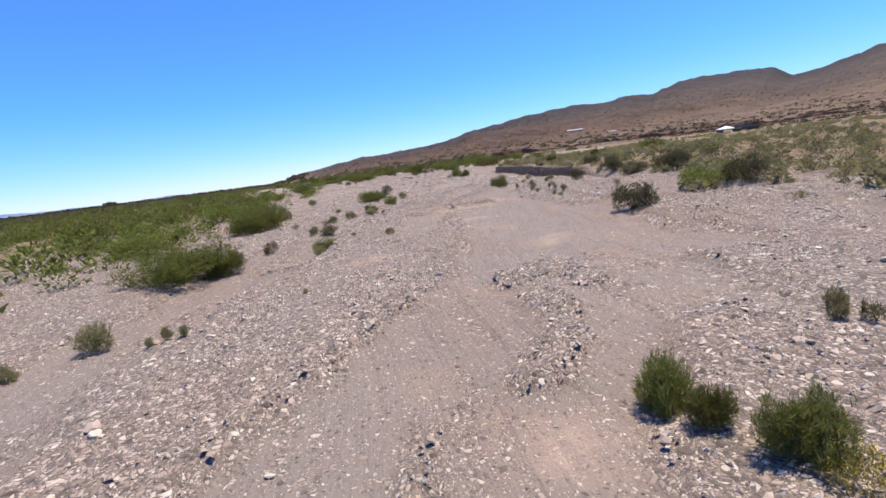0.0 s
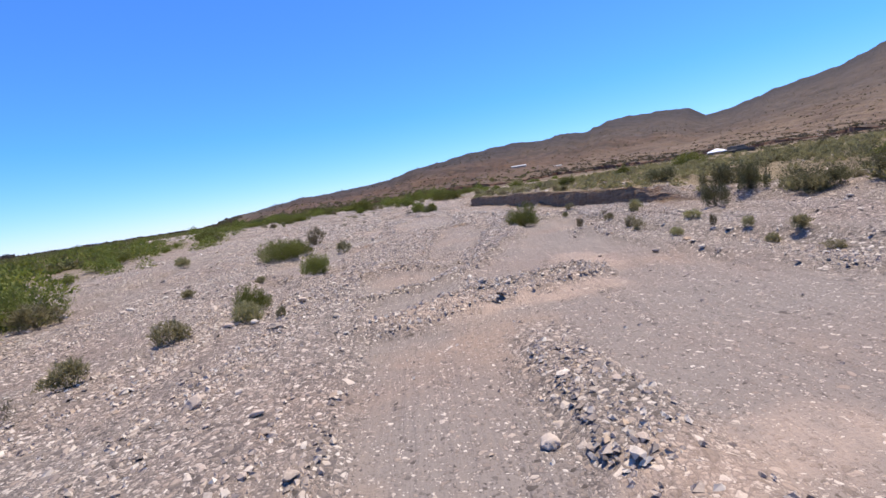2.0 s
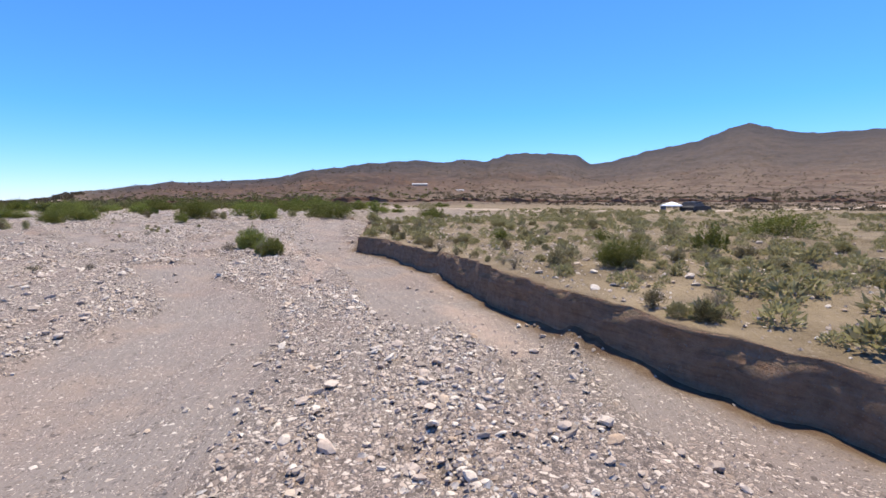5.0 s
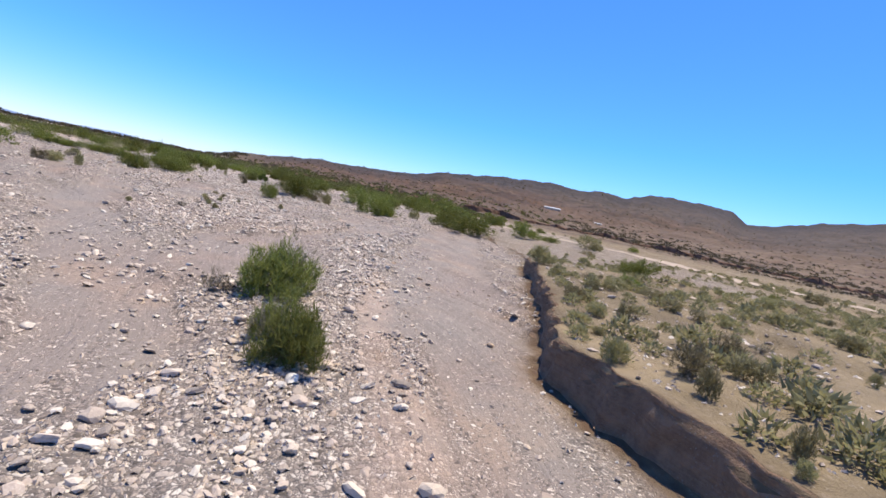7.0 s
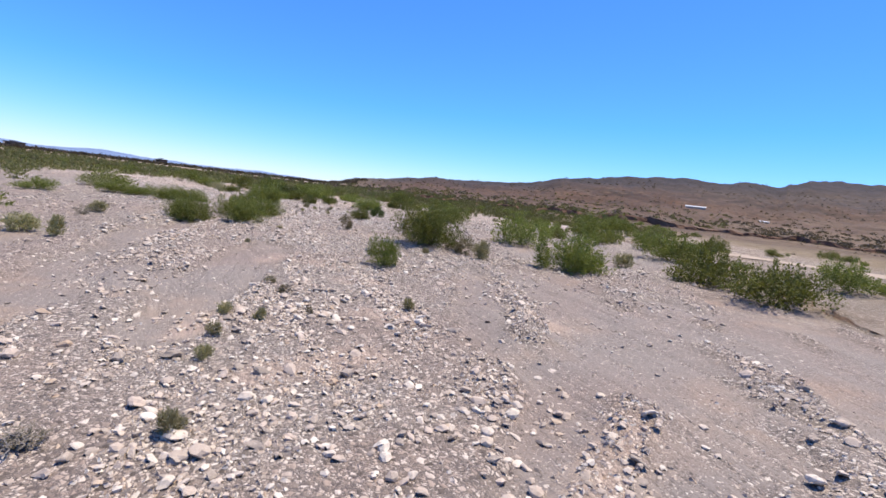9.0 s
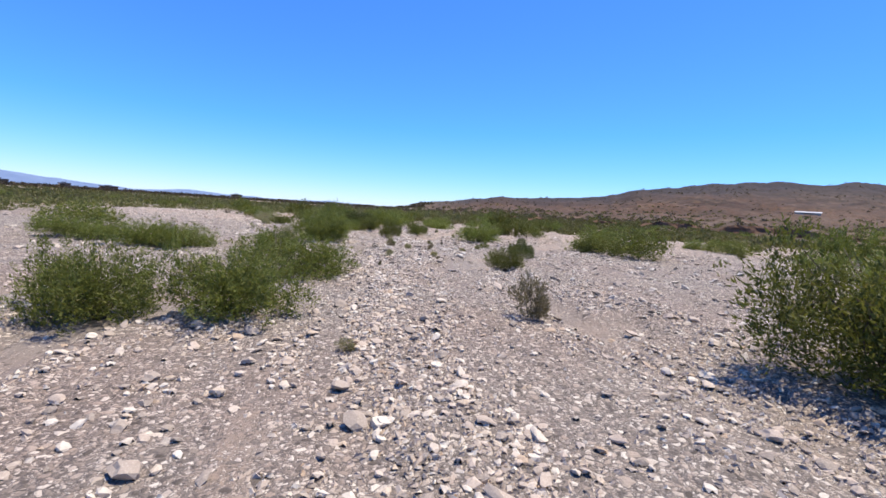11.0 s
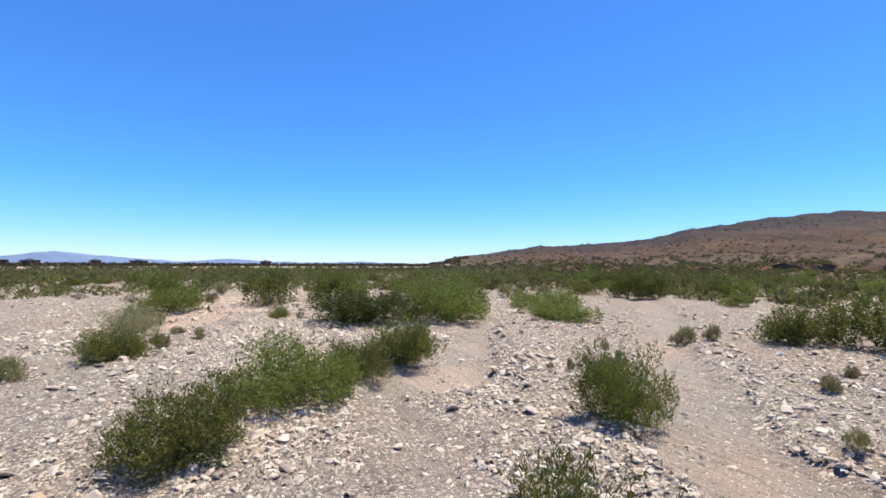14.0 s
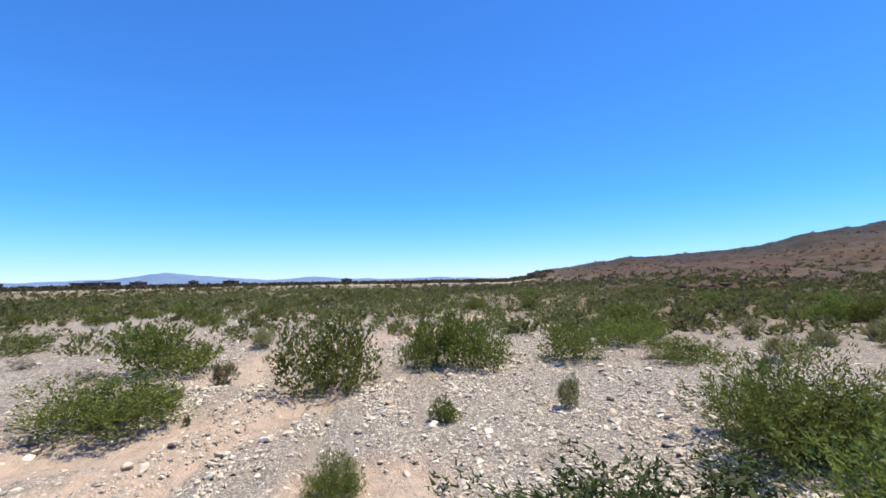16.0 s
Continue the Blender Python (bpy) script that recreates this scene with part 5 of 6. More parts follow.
def spread(count, x0, x1, y0, y1, w0, w1, keep, power=1.0):
    x, y = rng.uniform(x0, x1, count), rng.uniform(y0, y1, count)
    ok = np.clip(0.7 + 1.3 * fbm(x * 0.12, y * 0.12, 3), 0.1, 1) > rng.rand(count)
    ok &= keep(x, y)
    return np.stack([x, y, w0 + (w1 - w0) * rng.rand(count) ** power], -1)[ok]


def left_plain(x, y):
    d = np.hypot(LINE[:, 0][:, None] - x, LINE[:, 1][:, None] - y).min(0)
    return d > np.interp(y, [96, 120], [16, 24])


scrub("olive_scrub", "olive and green creosote scrub over the plain", SCRUB_FAR, np.concatenate([
    far_spots(1500, 20, 130, -110, 20, 0.6, 1.7, keep=mid_band), far_spots(7000, 70, 330, -100, 25, 0.9, 2.2), spread(2600, -30, 30, 134, 225, 0.6, 1.8, left_plain)]), 44, 5, 0.23, 0.60, 0.40)
scrub("plain_scrub", "fine yellow-olive scrub over the sandy plain", SCRUB_FAR, spread(8000, -125, -24, 96, 230, 0.5, 1.7, left_plain, 1.2), 48, 37, 0.19, 0.50, 0.48)


def left_bank(x, y):
    return (x < np.interp(y, [0, 20, 45, 65, 80], [-10, -10.5, -12, -14, -17])) & (y < 90)


scrub("creosote_scrub", "dense green creosote scrub along the edge of the wash", LEAF_GREEN, spread(1150, -70, -9, -6, 90, 1.0, 2.6, left_bank, 1.3), 190, 25, 0.095, 0.55, 0.50)
scrub("brown_scrub", "dark brown scrub dotted over the hill slopes", SCRUB_BROWN, np.concatenate([
    far_spots(2000, 70, 200, 15, 100, 0.5, 1.5), far_spots(6500, 150, 800, -30, 80, 1.0, 2.6), far_spots(2600, 500, 1800, -14, 60, 1.6, 3.6)]), 16, 7)
scrub("terrace_scrub", "low olive and straw-coloured scrub over the terrace", LEAF_OLIVE, spread(3600, 8, 56, -8, 102, 0.3, 0.85, terrace, 1.2), 110, 9, 0.19, 0.50, 0.46)
scrub("terrace_bushes", "dark olive bushes over the low terrace", LEAF_DUSK, spread(430, 11, 46, 12, 38, 0.6, 1.4, terrace, 1.3), 260, 29, 0.065, 0.32, 0.55)
scrub("terrace_tufts", "small straw and olive tufts over the terrace", LEAF_OLIVE, spread(1500, 10, 30, 36, 80, 0.25, 0.65, terrace, 1.2), 150, 31, 0.16, 0.45, 0.46)
scrub("terrace_brush", "small grey dead brush over the terrace", LEAF_DRY, spread(1600, 8, 50, -8, 100, 0.15, 0.5, terrace, 1.6), 90, 13, 0.14, 0.16, 0.45)


def dead_branches(x, y, reach, label="bleached crooked dead branches lying under a bush", wood=TWIG_GREY, seed=5):
    """Bleached, crooked dead branches lying under a bush."""
    top = tagged(new("dead_branches"), label, "branches")
    s = np.random.RandomState(seed)
    for k in range(13):
        a, r = s.uniform(0, 2 * np.pi), s.uniform(0.4, 1.0) * reach
        t = np.linspace(0, 1, 7)
        bend = np.cumsum(s.normal(size=7)) * 0.05
        px, py = r * (t - 0.3) * math.cos(a) - bend * math.sin(a), r * (t - 0.3) * math.sin(a) + bend * math.cos(a)
        pz = 0.03 + s.uniform(0.1, 0.45) * np.sin(t * 2.4) * reach * 0.6
        v, f = tubes([np.stack([px, py, pz], -1)], [(0.018, 0.006)])
        part("branch", mesh_from("branch", v, f, wood), top)
    top.matrix_basis = Matrix.Translation((x, y, at_ground(x, y)))
    return top


dead_branches(-22.4, 121.8, 0.8)
dead_branches(-1.45, 73.25, 0.42)
dead_branches(4.1, 61.75, 0.55, "dark dead twigs heaped at the foot of a broom-like bush", TWIG, 8)


def small_tree(x, y):
    """A low tree: one leaning trunk, a few limbs and a rounded crown held clear of the ground."""
    top = tagged(new("small_tree"), "small green tree with a dark trunk beside a gravel runnel", "tree")
    s = np.random.RandomState(33)
    t = np.linspace(0, 1, 6)[:, None]
    trunk = np.concatenate([0.10 * t ** 2, -0.06 * t, -0.08 + 0.5 * t], 1)
    v, f = tubes([trunk], [(0.055, 0.035)])
    part("trunk", mesh_from("trunk", v, f, TWIG), top, "dark crooked trunk")
    ends = np.array([(0.42, 0.1, 0.72), (-0.42, -0.2, 0.70), (0.1, 0.42, 0.78), (-0.2, -0.42, 0.74), (0.0, 0.0, 1.12), (0.5, -0.3, 0.5), (-0.5, 0.3, 0.5)])
    for e in ends:
        line = trunk[-1] + (e - trunk[-1]) * np.linspace(0, 1, 5)[:, None] + np.concatenate([np.zeros((1, 3)), s.normal(size=(4, 3)) * 0.03])
        v, f = tubes([line], [(0.03, 0.008)])
        part("limb", mesh_from("limb", v, f, TWIG), top)
    d = s.normal(size=(1400, 3))
    d /= np.linalg.norm(d, axis=1, keepdims=True)
    tip = ends[s.randint(0, 7, 1400)] + d * [0.34, 0.34, 0.30] * s.uniform(0.5, 1.05, (1400, 1))
    of = np.repeat(np.arange(1400), 12)
    p = tip[of] + s.normal(size=(len(of), 3)) * 0.045
    v, f = leaf_cards(p, d[of] + [0, 0, 0.6], 0.05, 34, 0.34)
    part("crown", mesh_arrays("crown", v, f, LEAF_DEEP), top)
    top.matrix_basis = Matrix.Translation((x, y, at_ground(x, y))) @ Matrix.Scale(0.66, 4)
    return top


small_tree(-5.75, 103.7)


# ---- stones one can pick out ----
ROCK_MESHES = []
for k in range(8):
    v, f = stone_shape(3, 50 + k)
    v[:, 2] += 0.04 * vnoise(v[:, 0] * 3 + k, v[:, 1] * 3)
    ROCK_MESHES.append(mesh_arrays("rock", v, f, ROCK, True))


def rock(x, y, w, label="pale weathered rock lying on the gravel"):
    """One loose rock, w wide."""
    ob = new("rock", ROCK_MESHES[int(rng.randint(8))])
    ob.matrix_basis = Matrix.Translation((x, y, at_ground(x, y) + 0.16 * w)) @ Matrix.Rotation(rng.uniform(0, 6.28), 4, "Z") @ Matrix.Rotation(rng.normal() * 0.2, 4, "X") @ Matrix.Scale(w * 0.40, 4)
    return tagged(ob, label, "rock", "rocks of the wash")


for q in (
    (-2.91, 16.62, 0.15), (-4.05, 17.98, 0.23), (-1.72, 21.01, 0.21), (0.54, 19.63, 0.18), (0.54, 19.64, 0.22), (-3.16, 16.22, 0.24),
    (-1.26, 19.81, 0.18), (-1.9, 26.03, 0.31), (-1.15, 24.18, 0.18), (4.34, 25.91, 0.2), (5.42, 25.56, 0.29), (6.11, 25.29, 0.19),
    (5.98, 30.48, 0.2), (2.51, 29.36, 0.16), (5.93, 28.4, 0.2), (7.51, 29.42, 0.15), (5.51, 29.51, 0.13), (3.77, 32.31, 0.16),
    (9.8, 45.22, 0.22), (6.43, 42.99, 0.13), (6.81, 42.87, 0.12), (9.22, 43.86, 0.18), (8.88, 42.32, 0.17), (9.11, 42.1, 0.17),
    (8.91, 43.95, 0.15), (6.38, 43.85, 0.12), (7.26, 42.68, 0.16), (9.84, 45.3, 0.2), (9.96, 45.19, 0.16), (9.79, 44.38, 0.21),
):
    rock(*q)

for q in (
    (9.23, 43.79, 0.21), (8.92, 43.91, 0.16), (10.03, 44.99, 0.14), (8.58, 43.98, 0.13), (9.5, 43.97, 0.12), (9.5, 49.34, 0.19),
    (9.13, 50.3, 0.2), (5.73, 47.56, 0.12), (5.34, 47.62, 0.12), (4.52, 48.94, 0.13), (9.27, 49.94, 0.18), (5.87, 57.44, 0.23),
    (5.73, 56.89, 0.22), (2.55, 59.08, 0.26), (5.02, 57.05, 0.17), (6.34, 61.84, 0.37), (5.13, 57.26, 0.16), (3.81, 57.22, 0.17),
    (6.1, 58.47, 0.17), (6.18, 56.46, 0.19), (9.11, 61.39, 0.24), (4.03, 56.69, 0.19), (7.24, 56.89, 0.14), (1.55, 65.7, 0.31),
    (6.78, 65.55, 0.21), (7.2, 65.6, 0.19), (6.92, 66.27, 0.16), (8.34, 66.0, 0.15), (6.0, 67.75, 0.21), (4.09, 65.25, 0.16),
):
    rock(*q)

for q in (
    (3.98, 64.9, 0.15), (4.96, 66.21, 0.11), (2.35, 73.73, 0.17), (0.28, 74.84, 0.25), (-0.88, 73.22, 0.24), (-0.6, 72.72, 0.16),
    (4.27, 74.77, 0.17), (2.62, 78.79, 0.23), (1.61, 75.64, 0.13), (3.86, 74.0, 0.18), (2.63, 78.45, 0.27), (3.31, 78.87, 0.2),
    (3.61, 78.99, 0.17), (-0.1, 78.25, 0.19), (-0.02, 78.63, 0.2), (0.12, 78.88, 0.18), (-3.64, 77.55, 0.16), (1.66, 78.27, 0.16),
    (-0.06, 77.55, 0.13), (2.94, 78.7, 0.21), (4.31, 80.7, 0.2), (0.7, 84.73, 0.18), (-4.82, 81.42, 0.14), (-3.8, 82.42, 0.1),
    (-3.94, 81.79, 0.1), (0.9, 84.06, 0.16), (1.24, 84.15, 0.18), (2.03, 85.37, 0.18), (-3.04, 84.73, 0.14), (0.51, 86.2, 0.18),
):
    rock(*q)

for q in (
    (0.15, 87.79, 0.22), (2.49, 87.64, 0.22), (-8.18, 97.42, 0.17), (-7.87, 97.92, 0.2), (-10.29, 98.97, 0.19), (-11.79, 100.02, 0.17),
    (-9.81, 98.75, 0.18), (-7.57, 97.85, 0.13), (-7.47, 97.43, 0.11), (-8.46, 98.72, 0.2), (-8.88, 97.98, 0.24), (-9.3, 98.59, 0.12),
    (-9.37, 99.19, 0.16), (-7.12, 98.24, 0.14), (-6.57, 98.56, 0.14), (-11.13, 97.75, 0.14), (-12.23, 98.17, 0.17), (-10.82, 99.15, 0.15),
    (-7.96, 99.8, 0.15), (-7.58, 98.95, 0.17), (-10.97, 99.4, 0.2), (-10.36, 99.19, 0.24), (-10.02, 99.21, 0.15), (-9.5, 99.3, 0.19),
    (-9.14, 99.36, 0.15), (-11.93, 100.23, 0.15), (-12.83, 99.62, 0.15), (-7.88, 101.13, 0.13), (-7.58, 100.73, 0.16), (-10.28, 99.86, 0.12),
):
    rock(*q)

for q in (
    (-8.07, 99.82, 0.13), (-8.9, 99.65, 0.13), (-13.71, 107.82, 0.22), (-10.73, 104.75, 0.14), (-8.89, 107.72, 0.28), (-8.21, 107.61, 0.26),
    (-8.51, 105.13, 0.2), (-13.24, 106.7, 0.19), (-10.11, 104.24, 0.29), (-10.51, 104.76, 0.13), (-12.86, 112.52, 0.23), (-11.48, 111.94, 0.15),
    (-14.54, 109.94, 0.22), (-14.47, 110.91, 0.16), (-16.19, 110.59, 0.16), (-16.3, 113.24, 0.21), (-12.04, 112.62, 0.17), (-10.57, 112.46, 0.18),
    (-11.65, 110.43, 0.14), (-21.99, 117.21, 0.3), (-21.92, 118.25, 0.28), (-15.27, 116.91, 0.28), (-13.07, 120.36, 0.34), (-15.56, 124.36, 0.36),
    (-14.06, 124.78, 0.35), (-16.55, 121.69, 0.34), (-21.52, 113.91, 0.18), (-26.09, 117.64, 0.31), (-19.48, 121.59, 0.33), (-12.08, 126.72, 0.25),
):
    rock(*q)

for q in (
    (-20.69, 113.77, 0.14), (-22.51, 118.39, 0.19), (-27.01, 118.54, 0.28), (-22.48, 119.83, 0.2), (-23.83, 120.54, 0.19), (-23.64, 121.1, 0.2),
    (-24.71, 123.31, 0.22), (-23.81, 119.81, 0.14), (-23.54, 118.69, 0.17), (-30.09, 123.87, 0.31), (-23.85, 125.99, 0.27), (-28.95, 127.01, 0.25),
    (-26.68, 127.23, 0.23), (-25.8, 128.8, 0.22), (-24.85, 128.83, 0.21), (-23.29, 128.19, 0.25), (-28.18, 128.13, 0.21), (-23.41, 133.23, 0.38),
    (-25.5, 127.16, 0.2), (-29.27, 124.09, 0.22), (-22.59, 128.49, 0.2),
):
    rock(*q)

rock(-10.4, 99.3, 0.30, "ochre-yellow rock among grey cobbles").data = mesh_arrays("ochre_rock", *stone_shape(3, 61), OCHRE, True)

# ---- far things ----
def box(bm, x0, x1, y0, y1, z0, z1, bevel=0.0):
    made = bmesh.ops.create_cube(bm, size=1, matrix=Matrix.Translation(((x0 + x1) / 2, (y0 + y1) / 2, (z0 + z1) / 2)) @ Matrix.Diagonal((x1 - x0, y1 - y0, z1 - z0, 1)))
    if bevel:
        bmesh.ops.bevel(bm, geom=list({e for q in made["verts"] for e in q.link_edges}), offset=bevel, segments=2, affect="EDGES")


def pop_up_canopy(x, y, turn):
    """A peaked white shade tent on four poles with a blue tarp behind."""
    top = tagged(new("pop_up_canopy"), "white peaked pop-up canopy with a blue tarp wall", "canopy")
    bm = bmesh.new()
    rim = [bm.verts.new(q) for q in ((-1.5, -1.5, 2.1), (1.5, -1.5, 2.1), (1.5, 1.5, 2.1), (-1.5, 1.5, 2.1))]
    low = [bm.verts.new((q.co.x, q.co.y, 1.86)) for q in rim]
    mid = [bm.verts.new((q.co.x * 0.45, q.co.y * 0.45, 2.62)) for q in rim]
    tip = bm.verts.new((0, 0, 2.95))
    for i in range(4):
        j = (i + 1) % 4
        bm.faces.new((low[i], low[j], rim[j], rim[i]))
        bm.faces.new((rim[i], rim[j], mid[j], mid[i]))
        bm.faces.new((mid[i], mid[j], tip))
    part_bm("roof", bm, CANVAS, top, "white canvas roof")
    for a in (-1.45, 1.45):
        for b in (-1.45, 1.45):
            bm = bmesh.new()
            bmesh.ops.create_cone(bm, segments=8, radius1=0.025, radius2=0.025, depth=2.2, cap_ends=True, matrix=Matrix.Translation((a, b, 1.0)))
            part_bm("pole", bm, STEEL, top)
    bm = bmesh.new()
    for i in range(12):
        a, b = -1.45 + i * 2.9 / 12, -1.45 + (i + 1) * 2.9 / 12
        za, zb = 1.42 + 0.04 * math.sin(i * 1.7), 1.42 + 0.04 * math.sin((i + 1) * 1.7)
        bm.faces.new([bm.verts.new(q) for q in ((a, za, 0.05), (b, zb, 0.05), (b, zb, 1.9), (a, za, 1.9))])
    part_bm("tarp_wall", bm, BLUE_TARP, top, "blue tarp wall")
    top.matrix_basis = pose(x, y, at_ground(x, y), 0, 0, turn) @ Matrix.Diagonal((0.66, 0.66, 0.5, 1))
    return top


def car(x, y, turn, paint, label):
    """A parked car: body, cabin glass and four wheels."""
    top = tagged(new("parked_car"), label, "car", "parked cars")
    side = [(-2.2, 0.45), (-2.25, 0.85), (-2.0, 1.0), (-1.75, 1.5), (-0.1, 1.55), (0.75, 1.05), (2.0, 0.92), (2.2, 0.7), (2.2, 0.42)]
    bm = bmesh.new()
    a = [bm.verts.new((p, -0.86, q)) for p, q in side]
    b = [bm.verts.new((p, 0.86, q)) for p, q in side]
    for v in a + b:
        if v.co.z > 1.2:
            v.co.y *= 0.8
    bm.faces.new(a)
    bm.faces.new(b[::-1])
    for i in range(len(side)):
        j = (i + 1) % len(side)
        bm.faces.new((a[j], a[i], b[i], b[j]))
    bmesh.ops.recalc_face_normals(bm, faces=bm.faces)
    bmesh.ops.bevel(bm, geom=list(bm.edges), offset=0.05, segments=2, affect="EDGES")
    body = part_bm("body", bm, paint, top)
    for s in (-1, 1):
        bm = bmesh.new()
        bm.faces.new([bm.verts.new((p, s * q, z)) for p, q, z in ((-1.65, 0.80, 1.1), (0.5, 0.80, 1.1), (-0.15, 0.73, 1.44), (-1.6, 0.73, 1.42))])
        bmesh.ops.solidify(bm, geom=list(bm.faces), thickness=0.05)
        part_bm("side_window", bm, GLASS, body)
    for p in (-1.4, 1.4):
        for s in (-0.78, 0.78):
            bm = bmesh.new()
            bmesh.ops.create_cone(bm, segments=20, radius1=0.34, radius2=0.34, depth=0.2, cap_ends=True, matrix=Matrix.Translation((p, s, 0.32)) @ Matrix.Rotation(radians(90), 4, "X"))
            part_bm("wheel", bm, RUBBER, top)
    top.matrix_basis = pose(x, y, at_ground(x, y), 0, 0, turn)
    return top


def long_shed(x, y, length, tall, turn, label):
    """A long low white-roofed shed on the slope."""
    top = tagged(new("long_shed"), label, "shed", "white sheds")
    bm = bmesh.new()
    box(bm, -length / 2, length / 2, -2.5, 2.5, -1.5, 1.6)
    part_bm("wall", bm, PALE_WALL, top)
    bm = bmesh.new()
    prof = [(-3.2, 1.4), (-3.2, 1.65), (0, 2.9), (3.2, 1.65), (3.2, 1.4), (0, 2.65)]
    ends = [[bm.verts.new((s * (length / 2 + 0.4), p, q)) for p, q in prof] for s in (-1, 1)]
    bm.faces.new(ends[0])
    bm.faces.new(ends[1][::-1])
    for i in range(6):
        j = (i + 1) % 6
        bm.faces.new((ends[0][j], ends[0][i], ends[1][i], ends[1][j]))
    bmesh.ops.recalc_face_normals(bm, faces=bm.faces)
    part_bm("roof", bm, SHED, top, "white metal roof")
    top.matrix_basis = pose(x, y, float(height(x, y, True)), 0, 0, turn) @ Matrix.Diagonal((1, 1, tall / 2.9, 1))
    return top


def far_house(x, y, length, storeys, turn, label="low dark-roofed house on the edge of the plain"):
    """A distant low house with walls, a flat overhanging roof and its windows."""
    top = tagged(new("far_house"), label, "house", "houses along the plain")
    tall = 2.7 * storeys
    bm = bmesh.new()
    box(bm, -length / 2, length / 2, -6, 6, -2, tall)
    wall = part_bm("wall", bm, STUCCO, top)
    bm = bmesh.new()
    box(bm, -length / 2 - 0.3, length / 2 + 0.3, -6.4, 6.4, tall + 0.004, tall + 0.7, 0.1)
    box(bm, -length * 0.22, length * 0.18, -4, 4, tall + 0.95, tall + 1.5, 0.1)
    part_bm("roof", bm, ROOFING, top, "dark flat roof")
    for i in range(int(length / 5)):
        for k in range(storeys):
            bm = bmesh.new()
            c = -length / 2 + 2.5 + i * 5
            box(bm, c - 1.1, c + 1.1, -6.12, -6.003, 0.9 + 2.7 * k, 2.1 + 2.7 * k)
            part_bm("window", bm, GLASS, wall)
    for i in range(0, int(length / 9) + 1, 2):
        bm = bmesh.new()
        c = -length / 2 + i * 9
        box(bm, c - 0.5, c + 0.5, -7.0, -6.2, -2, tall)
        part_bm("pillar", bm, PALE_WALL, top, "pale stucco pillar")
    top.matrix_basis = pose(x, y, float(height(x, y, True)) + 0.2, 0, 0, turn)
    return top


pop_up_canopy(53.1, 80.1, 24)
car(56.4, 79.4, 12, CAR_DARK, "dark parked car on bare ground beside the canopy")
long_shed(136.1, 403.3, 12, 1.6, -20, "long white-roofed shed on the brown slope")
long_shed(124.0, 298.0, 4.5, 0.9, -25, "small pale shed on the brown slope")
for q in ((-407, 312, 30, 1, 63), (-394, 335, 11, 1, 59), (-358, 389, 12, 1, 51), (-422, 260, 8, 1, 70), (-375, 367, 7, 1, 55), (-290, 455, 9, 1, 40), (-440, 215, 12, 1, 72)):
    far_house(*q)
scrub("far_trees", "line of dark trees along the far edge of the plain", SCRUB_BROWN, far_spots(3000, 315, 470, -82, -15, 2.5, 5.5), 26, 17)


def far_bank():
    """The dark cut face of the second bank, across the plain."""
    az = np.arange(-12, 98, 0.2)
    a, r = np.radians(az), far_cut(az)
    low = height((r - 3) * np.sin(a), 60 + (r - 3) * np.cos(a), True) - 0.4
    high = height((r + 7.5) * np.sin(a), 60 + (r + 7.5) * np.cos(a), True) + 0.1
    rows = []
    for k in range(6):
        f = k / 5
        q = r - 1.2 + 0.7 * f + 0.5 * fbm(az * 3.1, k * 0.8 + 0 * az, 3)
        rows.append(np.stack([q * np.sin(a), 60 + q * np.cos(a), low + (high - low) * f * (1 - 0.25 * np.clip(fbm(az * 1.3, 3 + 0 * az, 3) + 0.1, 0, 1))], -1))
    rows = np.array(rows)
    me = mesh_arrays("bank", rows.reshape(-1, 3), grid_faces(6, len(az))[:, ::-1], EARTH)
    return tagged(new("bank", me), "dark reddish cut bank of earth across the plain", "bank", kind="structure")


far_bank()


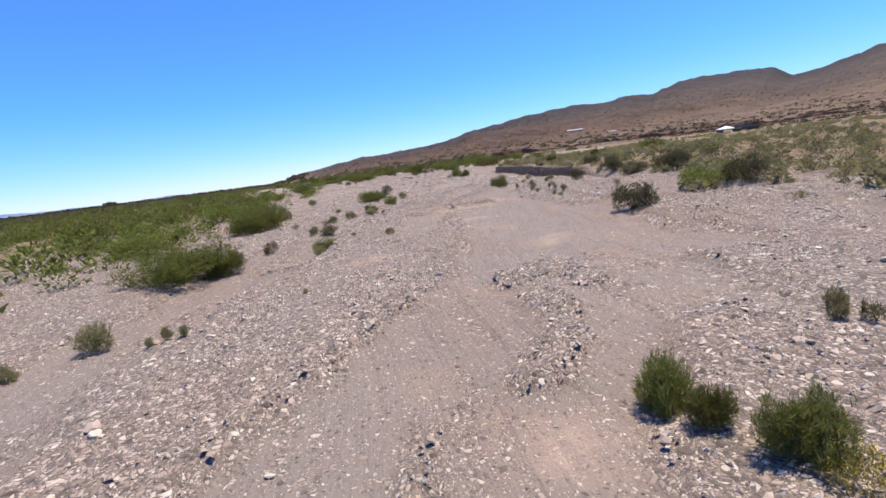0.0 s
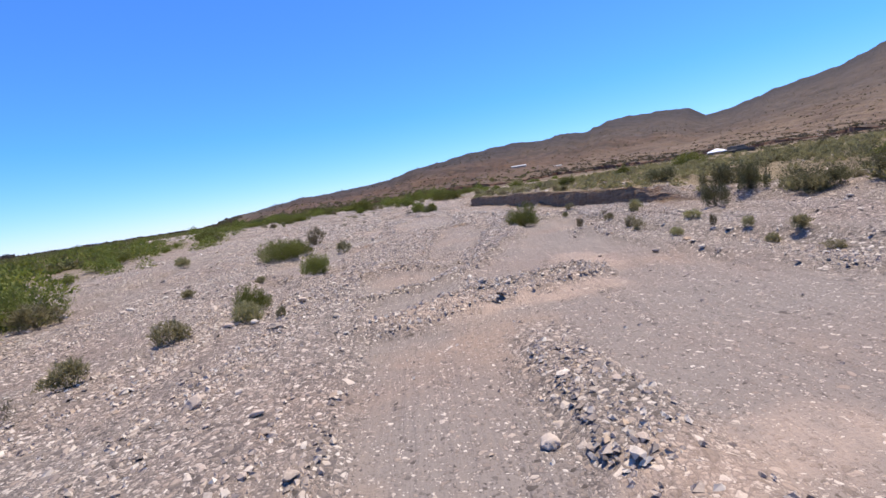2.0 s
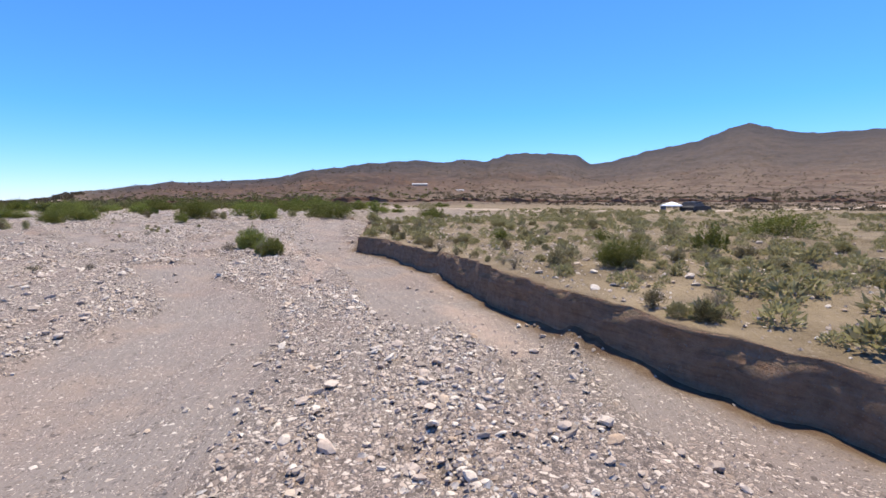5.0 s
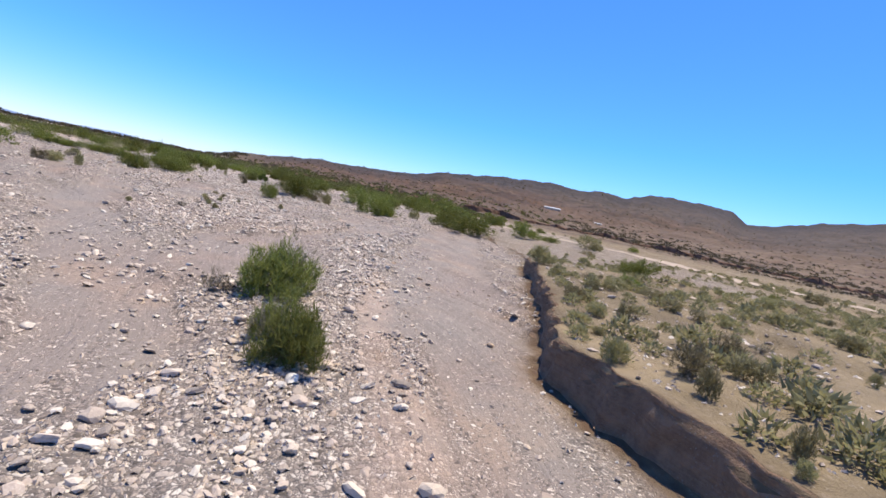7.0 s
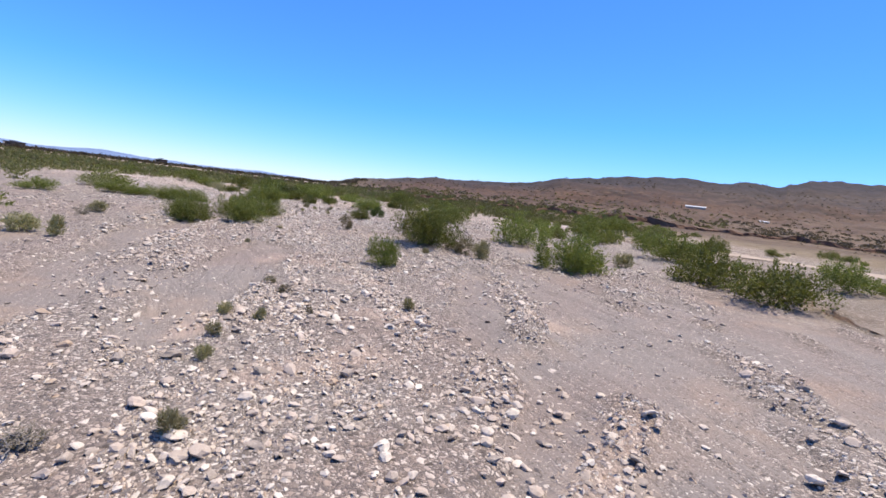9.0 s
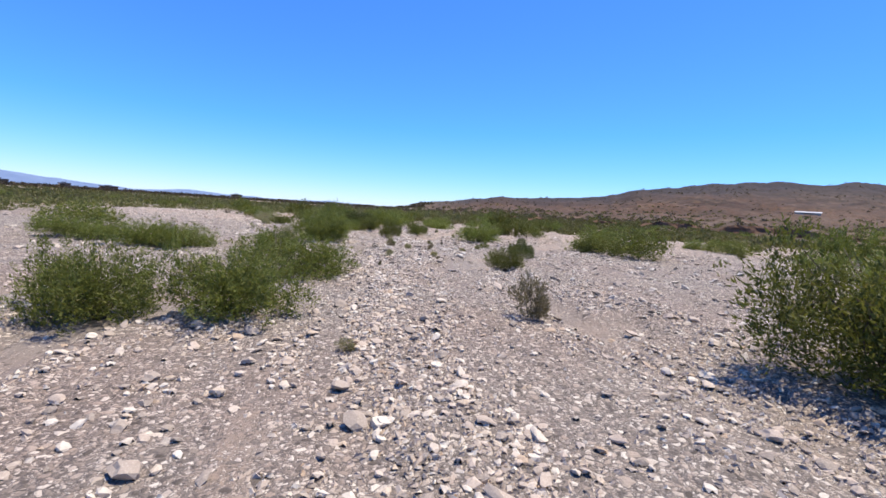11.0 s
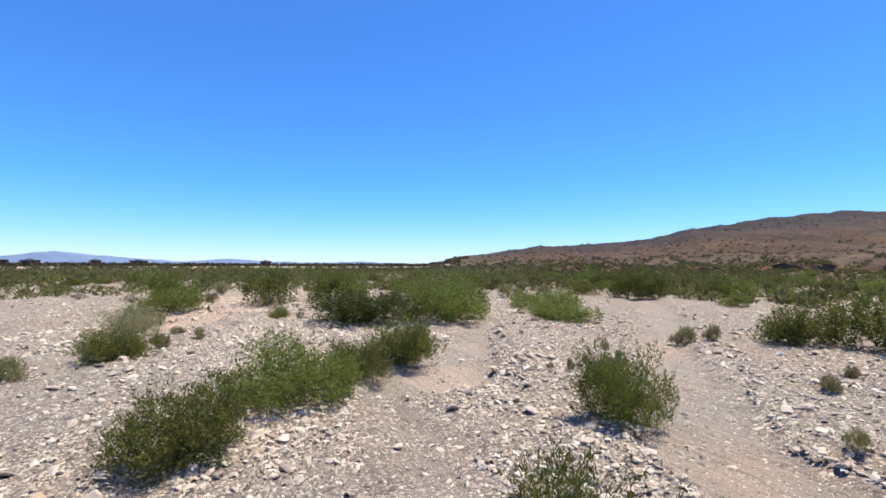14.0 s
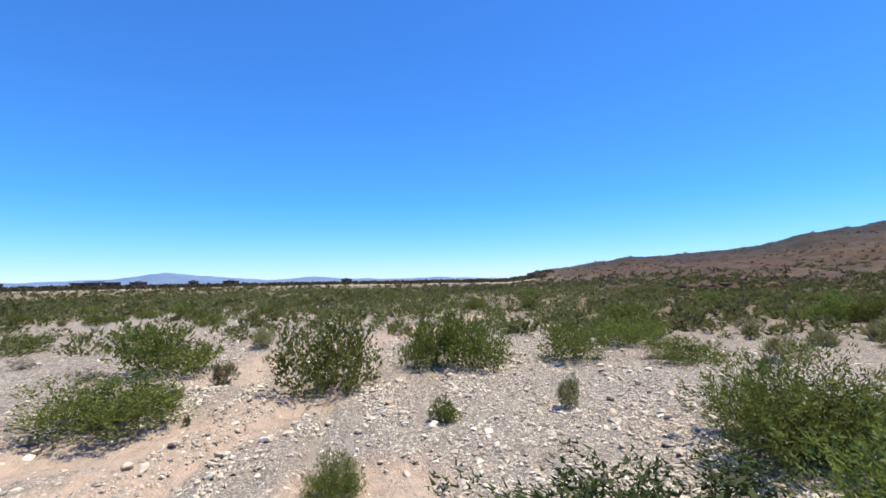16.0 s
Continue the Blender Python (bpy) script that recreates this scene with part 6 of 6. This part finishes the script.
def dirt_road():
    """A pale graded track across the terrace."""
    px, py = [22, 34, 44, 54, 64, 78, 100, 130], [112, 102, 93, 86.5, 85, 84, 85, 90]
    s = np.linspace(0, 7, 180)
    cx, cy = np.interp(s, range(8), px), np.interp(s, range(8), py)
    for _ in range(30):
        cx[1:-1], cy[1:-1] = (cx[:-2] + cx[2:]) / 2, (cy[:-2] + cy[2:]) / 2
    tx, ty = np.gradient(cx), np.gradient(cy)
    n = np.hypot(tx, ty)
    side = np.linspace(-2.0, 2.0, 6)
    X = cx[:, None] - ty[:, None] / n[:, None] * side
    Y = cy[:, None] + tx[:, None] / n[:, None] * side
    Z = height(X, Y, True) + 0.10 - 0.05 * np.abs(side) ** 2 / 4
    me = mesh_arrays("road", np.stack([X, Y, Z], -1).reshape(-1, 3), grid_faces(*X.shape)[:, ::-1], DIRT, True)
    return tagged(new("road", me), "pale graded dirt track across the terrace", "road", kind="structure")


dirt_road()


def far_track():
    """A pale graded strip along the far edge of the plain."""
    az = np.arange(-84, -14, 0.4)
    a = np.radians(az)
    rows = [np.stack([(r + 4 * fbm(az * 0.2, 3 + 0 * az, 3)) * np.sin(a), 60 + (r + 4 * fbm(az * 0.2, 3 + 0 * az, 3)) * np.cos(a), height(r * np.sin(a), 60 + r * np.cos(a), True) - 0.05 + 0.08 * k], -1) for k, r in enumerate((288, 294, 301, 308))]
    me = mesh_arrays("road", np.array(rows).reshape(-1, 3), grid_faces(4, len(az))[:, ::-1], DIRT, True)
    return tagged(new("road", me), "pale graded strip along the far edge of the plain", "road", kind="structure")


far_track()


def far_mountains():
    """The range on the horizon, its haze put into the colour."""
    az = np.arange(-100, -14, 0.25)
    el = np.interp(az, [-100, -85, -75, -68, -62, -59.5, -57, -54.5, -51, -46, -42, -38, -33, -28, -22, -14], [0.6, 0.9, 0.5, 0.5, 0.7, 1.05, 1.42, 1.1, 0.75, 0.45, 0.75, 0.5, 0.35, 0.5, 0.3, 0.0])
    el = el + 0.10 * fbm(az * 0.7, 0 * az, 4)
    rows = []
    for k in range(7):
        r = 4500 - 160 * k
        z = 4500 * np.tan(np.radians(np.maximum(el, 0.02))) * (1 - k / 6) ** 1.2 - 14 + 14 * fbm(az * 1.3, k * 0.9 + 0 * az, 3) * (0 < k < 6)
        rows.append(np.stack([r * np.sin(np.radians(az)), 60 + r * np.cos(np.radians(az)), z], -1))
    rows = np.array(rows)
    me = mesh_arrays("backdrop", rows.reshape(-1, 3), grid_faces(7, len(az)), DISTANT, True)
    return tagged(new("backdrop", me), "mountain range on the far horizon, tinted blue for haze", "mountains", kind="structure")


far_mountains()
